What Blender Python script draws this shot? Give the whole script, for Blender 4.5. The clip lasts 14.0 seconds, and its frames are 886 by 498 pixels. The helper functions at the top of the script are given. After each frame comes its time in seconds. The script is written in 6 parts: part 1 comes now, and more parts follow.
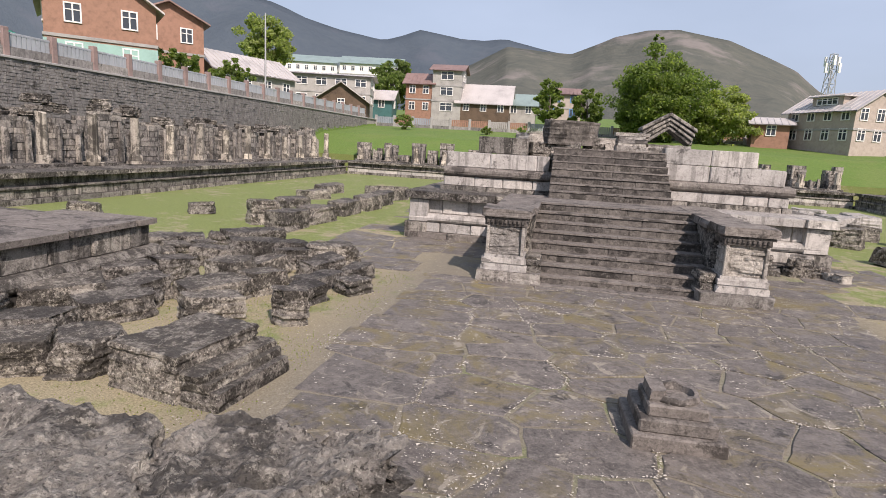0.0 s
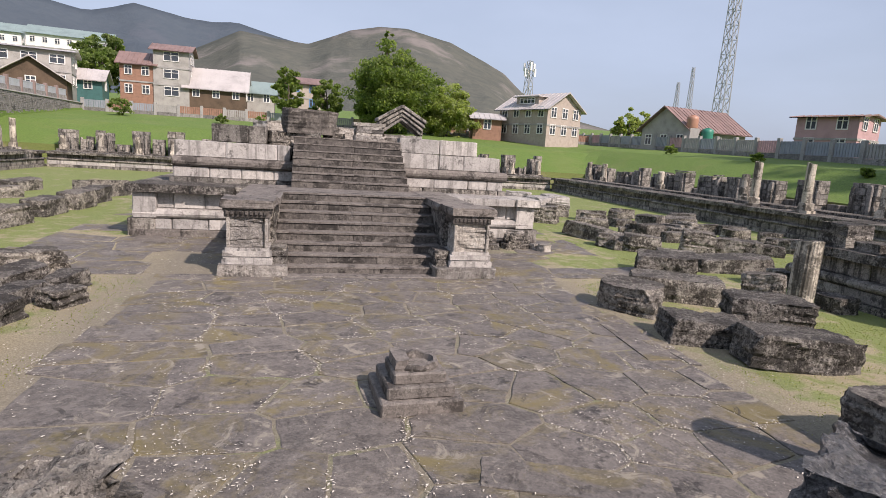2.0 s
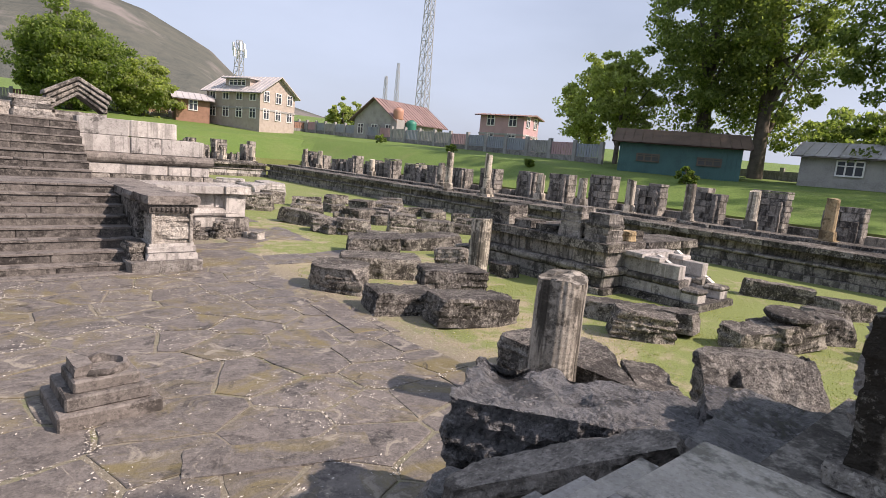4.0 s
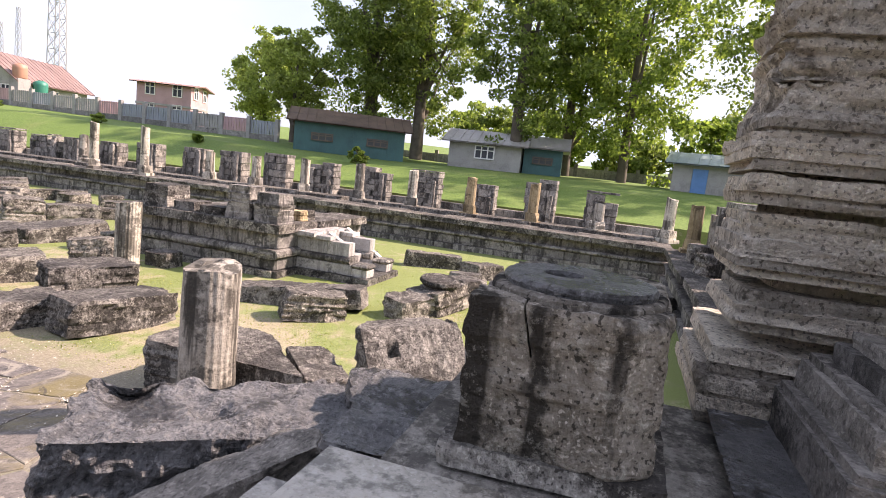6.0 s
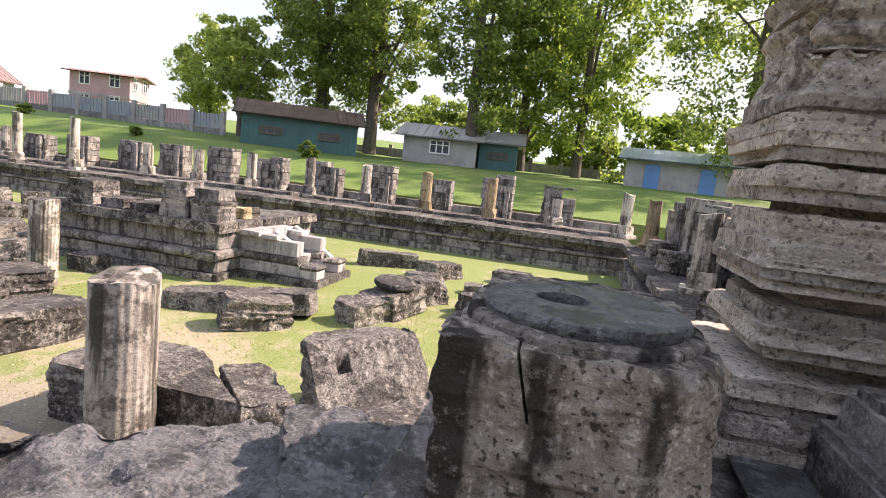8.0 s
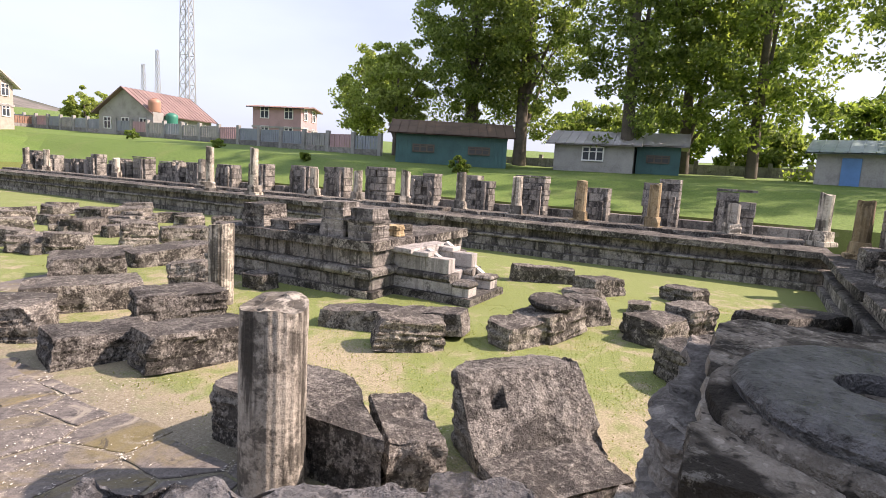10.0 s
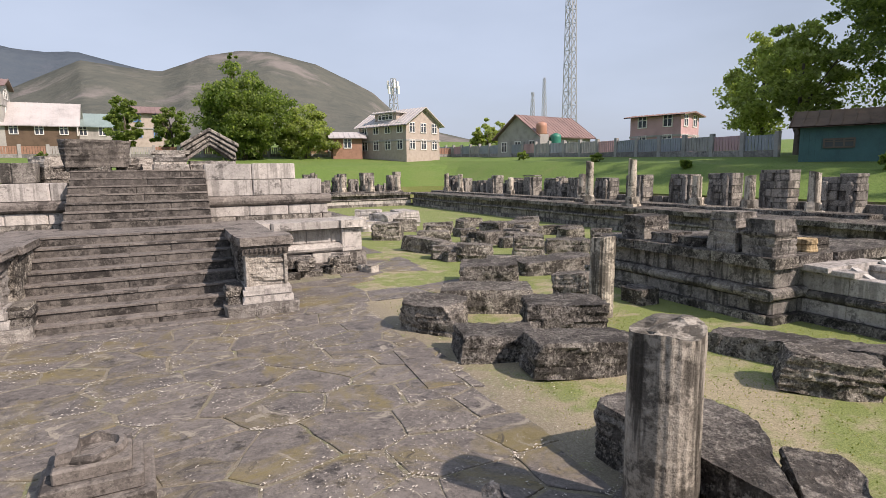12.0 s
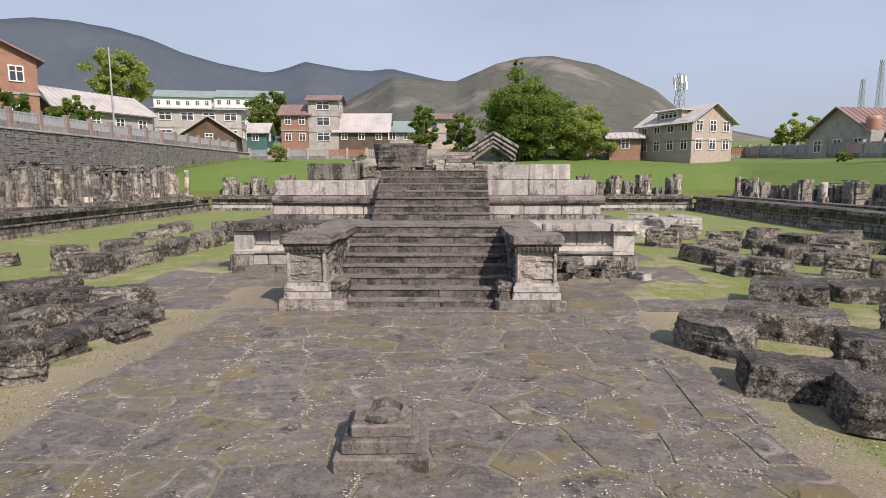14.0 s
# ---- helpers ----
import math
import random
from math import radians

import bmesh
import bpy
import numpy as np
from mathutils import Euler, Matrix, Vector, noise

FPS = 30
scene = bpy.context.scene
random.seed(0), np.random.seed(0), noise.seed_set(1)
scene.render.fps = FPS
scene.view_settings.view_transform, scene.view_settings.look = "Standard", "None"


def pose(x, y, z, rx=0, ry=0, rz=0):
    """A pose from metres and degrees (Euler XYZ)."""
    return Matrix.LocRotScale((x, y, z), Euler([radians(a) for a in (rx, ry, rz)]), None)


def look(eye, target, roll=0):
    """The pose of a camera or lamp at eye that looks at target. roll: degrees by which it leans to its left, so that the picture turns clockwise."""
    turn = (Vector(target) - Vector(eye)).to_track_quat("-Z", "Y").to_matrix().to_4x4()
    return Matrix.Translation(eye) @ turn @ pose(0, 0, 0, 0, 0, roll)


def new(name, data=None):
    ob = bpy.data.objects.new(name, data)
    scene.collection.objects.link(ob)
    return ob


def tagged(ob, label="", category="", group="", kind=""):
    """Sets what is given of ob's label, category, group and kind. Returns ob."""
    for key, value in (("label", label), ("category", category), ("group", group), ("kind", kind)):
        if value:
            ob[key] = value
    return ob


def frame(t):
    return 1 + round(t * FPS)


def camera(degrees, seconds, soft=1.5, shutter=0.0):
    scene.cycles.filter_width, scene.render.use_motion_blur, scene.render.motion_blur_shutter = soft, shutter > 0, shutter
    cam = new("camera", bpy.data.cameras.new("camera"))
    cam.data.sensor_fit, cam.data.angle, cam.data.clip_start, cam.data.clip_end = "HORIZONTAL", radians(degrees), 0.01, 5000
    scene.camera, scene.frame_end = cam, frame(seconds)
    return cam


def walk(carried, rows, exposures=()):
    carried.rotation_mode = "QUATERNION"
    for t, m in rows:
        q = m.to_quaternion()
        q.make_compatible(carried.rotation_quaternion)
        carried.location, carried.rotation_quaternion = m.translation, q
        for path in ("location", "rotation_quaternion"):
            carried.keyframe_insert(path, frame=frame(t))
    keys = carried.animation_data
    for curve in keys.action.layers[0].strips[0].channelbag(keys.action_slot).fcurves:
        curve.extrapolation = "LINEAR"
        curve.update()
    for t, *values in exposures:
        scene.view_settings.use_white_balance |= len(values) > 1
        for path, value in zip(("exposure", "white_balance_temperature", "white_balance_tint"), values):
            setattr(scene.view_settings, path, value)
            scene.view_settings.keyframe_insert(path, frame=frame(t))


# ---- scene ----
cam = camera(76.0, 14.0, soft=0.75)
PATH = [
    (0, (-1.314, -11.949, 2.868), (-1.703, -10.021, 2.507), 3.3),
    (0.5, (-1.271, -11.958, 2.838), (-1.503, -10.002, 2.49), 3.2),
    (1, (-1.233, -12.013, 2.848), (-1.242, -10.042, 2.509), 3.4),
    (1.5, (-1.204, -12.004, 2.824), (-0.958, -10.048, 2.488), 3.5),
    (2, (-1.208, -11.997, 2.819), (-0.74, -10.082, 2.479), 3.6),
    (2.2, (-1.251, -12.027, 2.845), (-0.695, -10.136, 2.504), 4.1),
    (4.3, (-1.043, -12.404, 2.835), (0.358, -11.011, 2.524), 4.7),
    (4.5, (-1.007, -12.414, 2.83), (0.453, -11.083, 2.518), 4.5),
    (5, (-0.872, -12.395, 2.847), (0.78, -11.313, 2.529), 5.0),
    (5.5, (-0.745, -12.389, 2.864), (1.061, -11.584, 2.565), 5.4),
    (6, (-0.564, -12.417, 2.87), (1.328, -11.83, 2.592), 6.3),
    (6.5, (-0.373, -12.364, 2.852), (1.553, -11.901, 2.575), 6.9),
    (7, (-0.176, -12.274, 2.854), (1.766, -11.883, 2.58), 6.9),
    (7.2, (-0.099, -12.248, 2.841), (1.846, -11.869, 2.571), 6.8),
    (9.3, (0.504, -12.045, 2.852), (2.352, -11.338, 2.561), 4.3),
    (9.5, (0.611, -11.993, 2.846), (2.437, -11.23, 2.556), 3.9),
    (10, (0.729, -11.918, 2.828), (2.477, -10.988, 2.547), 3.2),
    (10.5, (0.767, -11.833, 2.834), (2.381, -10.686, 2.553), 2.2),
    (11, (0.83, -11.729, 2.825), (2.29, -10.39, 2.546), 1.2),
    (11.5, (0.855, -11.685, 2.842), (2.06, -10.113, 2.561), -0.1),
    (12, (0.822, -11.62, 2.835), (1.664, -9.827, 2.565), -0.8),
    (12.5, (0.824, -11.56, 2.816), (1.345, -9.647, 2.552), -1.2),
    (13, (0.811, -11.537, 2.846), (1.059, -9.57, 2.584), -1.1),
    (13.5, (0.8, -11.541, 2.861), (0.857, -9.559, 2.6), -0.6),
    (14, (0.785, -11.501, 2.84), (0.729, -9.519, 2.581), -0.1),
]
walk_rows = [(t, look(eye, target, roll)) for t, eye, target, roll in PATH]
# time, exposure, white balance temperature and tint
EXPOSURE = [(0, 0.13, 6750, 22), (2.2, 0.15, 6750, 23), (4.3, 0.5, 7100, 26), (5.5, 1.0, 7300, 30), (7.2, 1.27, 7300, 28), (9.3, 1.0, 7250, 28), (10.5, 0.77, 7250, 27), (11.5, 0.4, 7100, 23), (12.5, 0.12, 6900, 22), (14, 0.07, 6850, 22)]
walk(cam, walk_rows, EXPOSURE)

# ---------------------------------------------------------------- light
SUN_DIR = Vector((0.57 * 0.73, -0.82 * 0.73, 0.68)).normalized()
world = bpy.data.worlds.new("world")
scene.world = world
world.use_nodes = True
wn, wl = world.node_tree.nodes, world.node_tree.links
wn.clear()
w_out, w_bg, w_sky = wn.new("ShaderNodeOutputWorld"), wn.new("ShaderNodeBackground"), wn.new("ShaderNodeTexSky")
w_sky.sky_type, w_sky.sun_disc = "NISHITA", False
w_sky.sun_elevation, w_sky.sun_rotation = radians(43), radians(145)
w_sky.air_density, w_sky.dust_density, w_sky.ozone_density = 1.2, 3.0, 1.5
w_haze = wn.new("ShaderNodeMix")
w_haze.data_type = "RGBA"
w_haze.inputs[7].default_value = (4.85, 6.25, 7.95, 1)
w_co, w_map, w_no = wn.new("ShaderNodeTexCoord"), wn.new("ShaderNodeMapping"), wn.new("ShaderNodeTexNoise")
w_map.inputs["Scale"].default_value = (1.0, 1.0, 3.0)
w_no.inputs["Scale"].default_value, w_no.inputs["Detail"].default_value = 1.6, 5
w_rng = wn.new("ShaderNodeMapRange")
w_rng.inputs[1].default_value, w_rng.inputs[2].default_value = 0.3, 0.75
w_rng.inputs[3].default_value, w_rng.inputs[4].default_value = 0.45, 0.9
wl.new(w_co.outputs["Generated"], w_map.inputs["Vector"])
wl.new(w_map.outputs["Vector"], w_no.inputs["Vector"])
wl.new(w_no.outputs["Fac"], w_rng.inputs[0])
wl.new(w_rng.outputs[0], w_haze.inputs[0])
wl.new(w_sky.outputs["Color"], w_haze.inputs[6])
wl.new(w_haze.outputs[2], w_bg.inputs["Color"])
w_bg.inputs["Strength"].default_value = 0.1
wl.new(w_bg.outputs["Background"], w_out.inputs["Surface"])

sun = new("sun", bpy.data.lights.new("sun", "SUN"))
sun.data.energy, sun.data.angle, sun.data.color = 4.8, radians(1.0), (1.0, 0.93, 0.83)
sun.matrix_world = look(SUN_DIR * 200, (0, 0, 0))


# ---------------------------------------------------------------- materials
def ramp(nt, fac, stops):
    r = nt.nodes.new("ShaderNodeValToRGB")
    r.color_ramp.elements[0].position, r.color_ramp.elements[0].color = stops[0][0], (*stops[0][1], 1)
    r.color_ramp.elements[1].position, r.color_ramp.elements[1].color = stops[-1][0], (*stops[-1][1], 1)
    for p, c in stops[1:-1]:
        e = r.color_ramp.elements.new(p)
        e.color = (*c, 1)
    nt.links.new(fac, r.inputs[0])
    return r.outputs["Color"]


def noise_fac(nt, vec, scale, detail=4, rough=0.55, distort=0.0):
    n = nt.nodes.new("ShaderNodeTexNoise")
    n.inputs["Scale"].default_value, n.inputs["Detail"].default_value = scale, detail
    n.inputs["Roughness"].default_value, n.inputs["Distortion"].default_value = rough, distort
    nt.links.new(vec, n.inputs["Vector"])
    return n.outputs["Fac"]


def mix_col(nt, fac, a, b, how="MIX"):
    m = nt.nodes.new("ShaderNodeMix")
    m.data_type, m.blend_type = "RGBA", how
    for socket, v in ((m.inputs[0], fac), (m.inputs[6], a), (m.inputs[7], b)):
        if isinstance(v, (int, float)):
            socket.default_value = v
        elif isinstance(v, tuple):
            socket.default_value = (*v, 1)
        else:
            nt.links.new(v, socket)
    return m.outputs[2]


def span(nt, v, a, b, c=0.0, d=1.0):
    m = nt.nodes.new("ShaderNodeMapRange")
    for i, val in enumerate((a, b, c, d)):
        m.inputs[i + 1].default_value = val
    nt.links.new(v, m.inputs[0])
    return m.outputs[0]


def maths(nt, how, a, b):
    m = nt.nodes.new("ShaderNodeMath")
    m.operation = how
    for socket, v in zip(m.inputs, (a, b)):
        if isinstance(v, (int, float)):
            socket.default_value = v
        else:
            nt.links.new(v, socket)
    return m.outputs[0]


def begin(name):
    m = bpy.data.materials.new(name)
    m.use_nodes = True
    nt = m.node_tree
    bsdf = nt.nodes["Principled BSDF"]
    geo = nt.nodes.new("ShaderNodeNewGeometry")
    return m, nt, bsdf, geo


def bump(nt, bsdf, height, strength, dist=0.02):
    b = nt.nodes.new("ShaderNodeBump")
    b.inputs["Strength"].default_value, b.inputs["Distance"].default_value = strength, dist
    nt.links.new(height, b.inputs["Height"])
    nt.links.new(b.outputs["Normal"], bsdf.inputs["Normal"])


def stone(name, dark, mid, pale, crust=0.5, streak=0.0, rough=0.85, bump_size=0.03, top_dark=0.0, lichen=0.0, vary=1.0, moss=0.0, streak_size=5.5, pits=0.35):
    """Weathered limestone: two scales of mottling, black crust, pale lichen, run-off streaks."""
    m, nt, bsdf, geo = begin(name)
    info = nt.nodes.new("ShaderNodeObjectInfo")
    bsdf.inputs["Specular IOR Level"].default_value = 0.18 if rough > 0.6 else 0.5
    # every stone has its own veining
    own = nt.nodes.new("ShaderNodeVectorMath")
    own.operation = "ADD"
    nt.links.new(geo.outputs["Position"], own.inputs[0])
    nt.links.new(maths(nt, "MULTIPLY", info.outputs["Random"], 37.0), own.inputs[1])
    pos = own.outputs[0]
    big = noise_fac(nt, pos, 1.7, 5, 0.6, 0.4)
    fine = noise_fac(nt, pos, 14, 6, 0.7)
    grit = noise_fac(nt, pos, 55, 3, 0.6)
    mott = maths(nt, "ADD", maths(nt, "MULTIPLY", fine, 0.55), maths(nt, "MULTIPLY", noise_fac(nt, pos, 4.0, 6, 0.65, 0.8), 0.45))
    col = ramp(nt, mott, [(0.30, dark), (0.48, mid), (0.68, pale)])
    speck = noise_fac(nt, pos, 38, 2, 0.5)
    col = mix_col(nt, maths(nt, "MULTIPLY", span(nt, speck, 0.60, 0.66), pits * 0.9), col, tuple(c * 1.25 for c in pale))
    col = mix_col(nt, maths(nt, "MULTIPLY", span(nt, speck, 0.42, 0.35), pits), col, tuple(c * 0.5 for c in dark))
    # clean pale faces where the skin has come away, with sharp edges
    bare = noise_fac(nt, pos, 2.3, 9, 0.74, 0.15)
    col = mix_col(nt, maths(nt, "MULTIPLY", span(nt, bare, 0.53, 0.58), 0.52), col, pale)
    # black crust in blotches
    k = span(nt, maths(nt, "ADD", big, maths(nt, "MULTIPLY", fine, 0.35)), 0.56 + 0.3 * crust, 0.49 + 0.3 * crust)
    col = mix_col(nt, maths(nt, "MULTIPLY", k, 0.72), col, tuple(c * 0.36 for c in dark))
    if streak:
        sep = nt.nodes.new("ShaderNodeMapping")
        sep.inputs["Scale"].default_value = (streak_size, streak_size, streak_size * 0.08)
        nt.links.new(pos, sep.inputs["Vector"])
        s = noise_fac(nt, sep.outputs["Vector"], 1.0, 4, 0.6)
        col = mix_col(nt, maths(nt, "MULTIPLY", span(nt, s, 0.53, 0.60), streak), col, tuple(c * 0.3 for c in dark))
        col = mix_col(nt, maths(nt, "MULTIPLY", span(nt, s, 0.42, 0.30), streak * 0.6), col, pale)
    if lichen:
        v = noise_fac(nt, pos, 8.5, 8, 0.8, 0.1)
        col = mix_col(nt, maths(nt, "MULTIPLY", span(nt, v, 0.55, 0.60), lichen), col, (0.52, 0.50, 0.44))
    if moss:
        g = noise_fac(nt, pos, 0.8, 6, 0.7, 1.2)
        col = mix_col(nt, maths(nt, "MULTIPLY", span(nt, g, 0.5, 0.66), moss), col, (0.185, 0.155, 0.07))
        g2 = noise_fac(nt, pos, 1.9, 7, 0.75, 1.5)
        col = mix_col(nt, maths(nt, "MULTIPLY", span(nt, g2, 0.57, 0.63), moss), col, (0.30, 0.275, 0.225))
        col = mix_col(nt, maths(nt, "MULTIPLY", span(nt, g2, 0.42, 0.34), moss), col, tuple(c * 0.75 for c in dark))
    if top_dark:
        up = nt.nodes.new("ShaderNodeSeparateXYZ")
        nt.links.new(geo.outputs["True Normal"], up.inputs[0])
        grow = maths(nt, "MULTIPLY", span(nt, up.outputs[2], 0.55, 0.85), span(nt, fine, 0.78, 0.45))
        col = mix_col(nt, maths(nt, "MULTIPLY", grow, top_dark), col, (0.085, 0.08, 0.075))
    col = mix_col(nt, 1.0, col, ramp(nt, info.outputs["Random"], [(0.0, (1 - 0.34 * vary, 1 - 0.34 * vary, 1 - 0.33 * vary)), (0.5, (0.97, 0.96, 0.96)), (1.0, (1 + 0.22 * vary, 1 + 0.20 * vary, 1 + 0.16 * vary))]), "MULTIPLY")
    nt.links.new(col, bsdf.inputs["Base Color"])
    nt.links.new(span(nt, big, 0.35, 0.65, rough - 0.15, min(1.0, rough + 0.1)), bsdf.inputs["Roughness"])
    h = maths(nt, "ADD", maths(nt, "MULTIPLY", fine, 1.0), maths(nt, "MULTIPLY", grit, 0.35))
    bump(nt, bsdf, h, 1.0, bump_size)
    return m


def plain(name, colour, rough=0.7, metal=0.0, vary=0.15, scale=6.0, bumpy=0.15):
    """A painted or plain surface with soft stains and grain."""
    m, nt, bsdf, geo = begin(name)
    a = noise_fac(nt, geo.outputs["Position"], scale * 0.18, 4, 0.6)
    b = noise_fac(nt, geo.outputs["Position"], scale * 2.2, 4, 0.65)
    f = maths(nt, "ADD", maths(nt, "MULTIPLY", a, 0.6), maths(nt, "MULTIPLY", b, 0.4))
    col = ramp(nt, f, [(0.3, tuple(c * (1 - 2 * vary) for c in colour)), (0.5, colour), (0.7, tuple(min(0.9, c * (1 + vary)) for c in colour))])
    nt.links.new(col, bsdf.inputs["Base Color"])
    bsdf.inputs["Roughness"].default_value, bsdf.inputs["Metallic"].default_value = rough, metal
    bump(nt, bsdf, b, bumpy, 0.01)
    return m


M_ROCK = stone("weathered_block_stone", (0.05, 0.046, 0.042), (0.175, 0.162, 0.145), (0.50, 0.475, 0.425), crust=0.47, top_dark=0.6, lichen=0.6, bump_size=0.09, pits=0.8)
M_ROCK_DARK = stone("dark_wet_stone", (0.05, 0.051, 0.052), (0.125, 0.127, 0.13), (0.25, 0.25, 0.25), crust=0.28, rough=0.32, lichen=0.08, bump_size=0.08, pits=0.7)
M_WALL = stone("podium_wall_stone", (0.10, 0.094, 0.085), (0.215, 0.203, 0.183), (0.40, 0.382, 0.345), crust=0.34, streak=0.7, top_dark=0.4, bump_size=0.04, pits=0.6, lichen=0.35)
M_PIER = stone("pier_stone", (0.13, 0.125, 0.117), (0.27, 0.256, 0.235), (0.45, 0.425, 0.385), crust=0.34, streak=0.7, top_dark=0.6, bump_size=0.045, pits=0.65, lichen=0.35)
M_COL = stone("fluted_column_stone", (0.16, 0.147, 0.125), (0.41, 0.38, 0.32), (0.60, 0.56, 0.48), crust=0.42, streak=0.8, bump_size=0.02)
M_COL_OCHRE = stone("ochre_column_stone", (0.19, 0.14, 0.08), (0.34, 0.26, 0.15), (0.46, 0.38, 0.25), crust=0.28, streak=0.5, bump_size=0.015)
M_PALE = stone("pale_limestone", (0.24, 0.23, 0.215), (0.42, 0.405, 0.38), (0.57, 0.55, 0.52), crust=0.1, streak=0.4, top_dark=0.3, bump_size=0.008, vary=0.7)
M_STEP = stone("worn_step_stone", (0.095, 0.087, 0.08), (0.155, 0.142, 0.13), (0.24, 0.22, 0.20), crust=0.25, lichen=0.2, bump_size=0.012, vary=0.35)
# darker version of the step stone, mainly for the risers
M_RISER = stone("dark_riser_stone", (0.05, 0.047, 0.044), (0.095, 0.088, 0.082), (0.19, 0.175, 0.16), crust=0.3, streak=0.3, lichen=0.15, bump_size=0.012, vary=0.5)
M_CARVED = stone("carved_pedestal_stone", (0.18, 0.17, 0.155), (0.36, 0.34, 0.31), (0.54, 0.52, 0.48), crust=0.15, streak=0.3, top_dark=0.7, bump_size=0.06)
M_TOWER = stone("gateway_pier_stone", (0.34, 0.295, 0.24), (0.68, 0.61, 0.51), (0.8, 0.745, 0.645), crust=0.07, streak=0.3, bump_size=0.12, pits=0.8, lichen=0.15)
M_PAVE = stone("paving_stone", (0.075, 0.069, 0.064), (0.128, 0.117, 0.108), (0.205, 0.187, 0.17), crust=0.05, moss=0.82, rough=0.62, lichen=0.12, bump_size=0.012, vary=0.28)
M_FLOOR = stone("wet_floor_slab_stone", (0.14, 0.132, 0.115), (0.235, 0.222, 0.198), (0.34, 0.325, 0.295), crust=0.2, rough=0.3, bump_size=0.004)
M_RETAIN = stone("rubble_wall_stone", (0.12, 0.118, 0.113), (0.25, 0.243, 0.232), (0.42, 0.41, 0.39), crust=0.02, streak=0.25, bump_size=0.02)
M_LICHEN = stone("lichened_boulder_stone", (0.10, 0.096, 0.088), (0.25, 0.237, 0.215), (0.45, 0.43, 0.385), crust=0.34, top_dark=0.45, lichen=0.7, bump_size=0.09, pits=0.8)
M_BASE = stone("pilaster_base_stone", (0.07, 0.065, 0.058), (0.15, 0.14, 0.127), (0.30, 0.28, 0.255), crust=0.25, rough=0.8, lichen=0.15, bump_size=0.03, pits=0.5)
M_FLECK = plain("pale_chips", (0.52, 0.49, 0.43), 0.9, vary=0.25)


def ground_material():
    """Turf that thins out to dry moss and gravel towards the paving."""
    m, nt, bsdf, geo = begin("court_turf")
    pos = geo.outputs["Position"]
    big = noise_fac(nt, pos, 0.35, 5, 0.6, 0.6)
    mid = noise_fac(nt, pos, 2.2, 5, 0.65, 0.5)
    fine = noise_fac(nt, pos, 38, 9, 0.85)
    green = ramp(nt, fine, [(0.32, (0.045, 0.065, 0.014)), (0.48, (0.135, 0.175, 0.046)), (0.64, (0.27, 0.30, 0.11))])
    dry = ramp(nt, fine, [(0.32, (0.11, 0.093, 0.055)), (0.48, (0.25, 0.217, 0.136)), (0.64, (0.44, 0.39, 0.27))])
    xyz = nt.nodes.new("ShaderNodeSeparateXYZ")
    nt.links.new(pos, xyz.inputs[0])
    away = maths(nt, "ABSOLUTE", xyz.outputs[0], 0.0)
    # trodden strip beside the paved way
    tread = maths(nt, "MULTIPLY", span(nt, away, 10.5, 4.5), span(nt, maths(nt, "ABSOLUTE", maths(nt, "ADD", xyz.outputs[1], 0.0), 0.0), 34.0, 12.0))
    f = maths(nt, "ADD", maths(nt, "ADD", maths(nt, "MULTIPLY", mid, 0.45), maths(nt, "MULTIPLY", big, 0.5)), maths(nt, "MULTIPLY", tread, 0.11))
    # the north side near the gateway is worn to straw
    worn = maths(nt, "MULTIPLY", span(nt, xyz.outputs[0], -1.0, -4.0), span(nt, xyz.outputs[1], 5.0, -2.0))
    f = maths(nt, "ADD", f, maths(nt, "MULTIPLY", worn, 0.07))
    col = mix_col(nt, span(nt, f, 0.51, 0.60), green, dry)
    core = maths(nt, "MULTIPLY", span(nt, away, 5.4, 4.1), span(nt, mid, 0.22, 0.42))
    earth = ramp(nt, fine, [(0.3, (0.095, 0.085, 0.066)), (0.5, (0.165, 0.148, 0.118)), (0.7, (0.27, 0.245, 0.20))])
    col = mix_col(nt, maths(nt, "MULTIPLY", core, 0.8), col, earth)
    nt.links.new(col, bsdf.inputs["Base Color"])
    bsdf.inputs["Roughness"].default_value = 0.9
    bump(nt, bsdf, maths(nt, "ADD", fine, maths(nt, "MULTIPLY", mid, 0.6)), 0.5, 0.02)
    return m


def lawn_material():
    m, nt, bsdf, geo = begin("bank_lawn")
    pos = geo.outputs["Position"]
    fine = noise_fac(nt, pos, 9, 6, 0.75)
    big = noise_fac(nt, pos, 0.25, 4, 0.6, 0.5)
    col = ramp(nt, fine, [(0.3, (0.045, 0.085, 0.012)), (0.5, (0.095, 0.165, 0.024)), (0.7, (0.16, 0.24, 0.05))])
    col = mix_col(nt, maths(nt, "MULTIPLY", span(nt, big, 0.5, 0.75), 0.5), col, (0.17, 0.19, 0.06))
    nt.links.new(col, bsdf.inputs["Base Color"])
    bsdf.inputs["Roughness"].default_value = 0.9
    bump(nt, bsdf, fine, 0.7, 0.06)
    return m


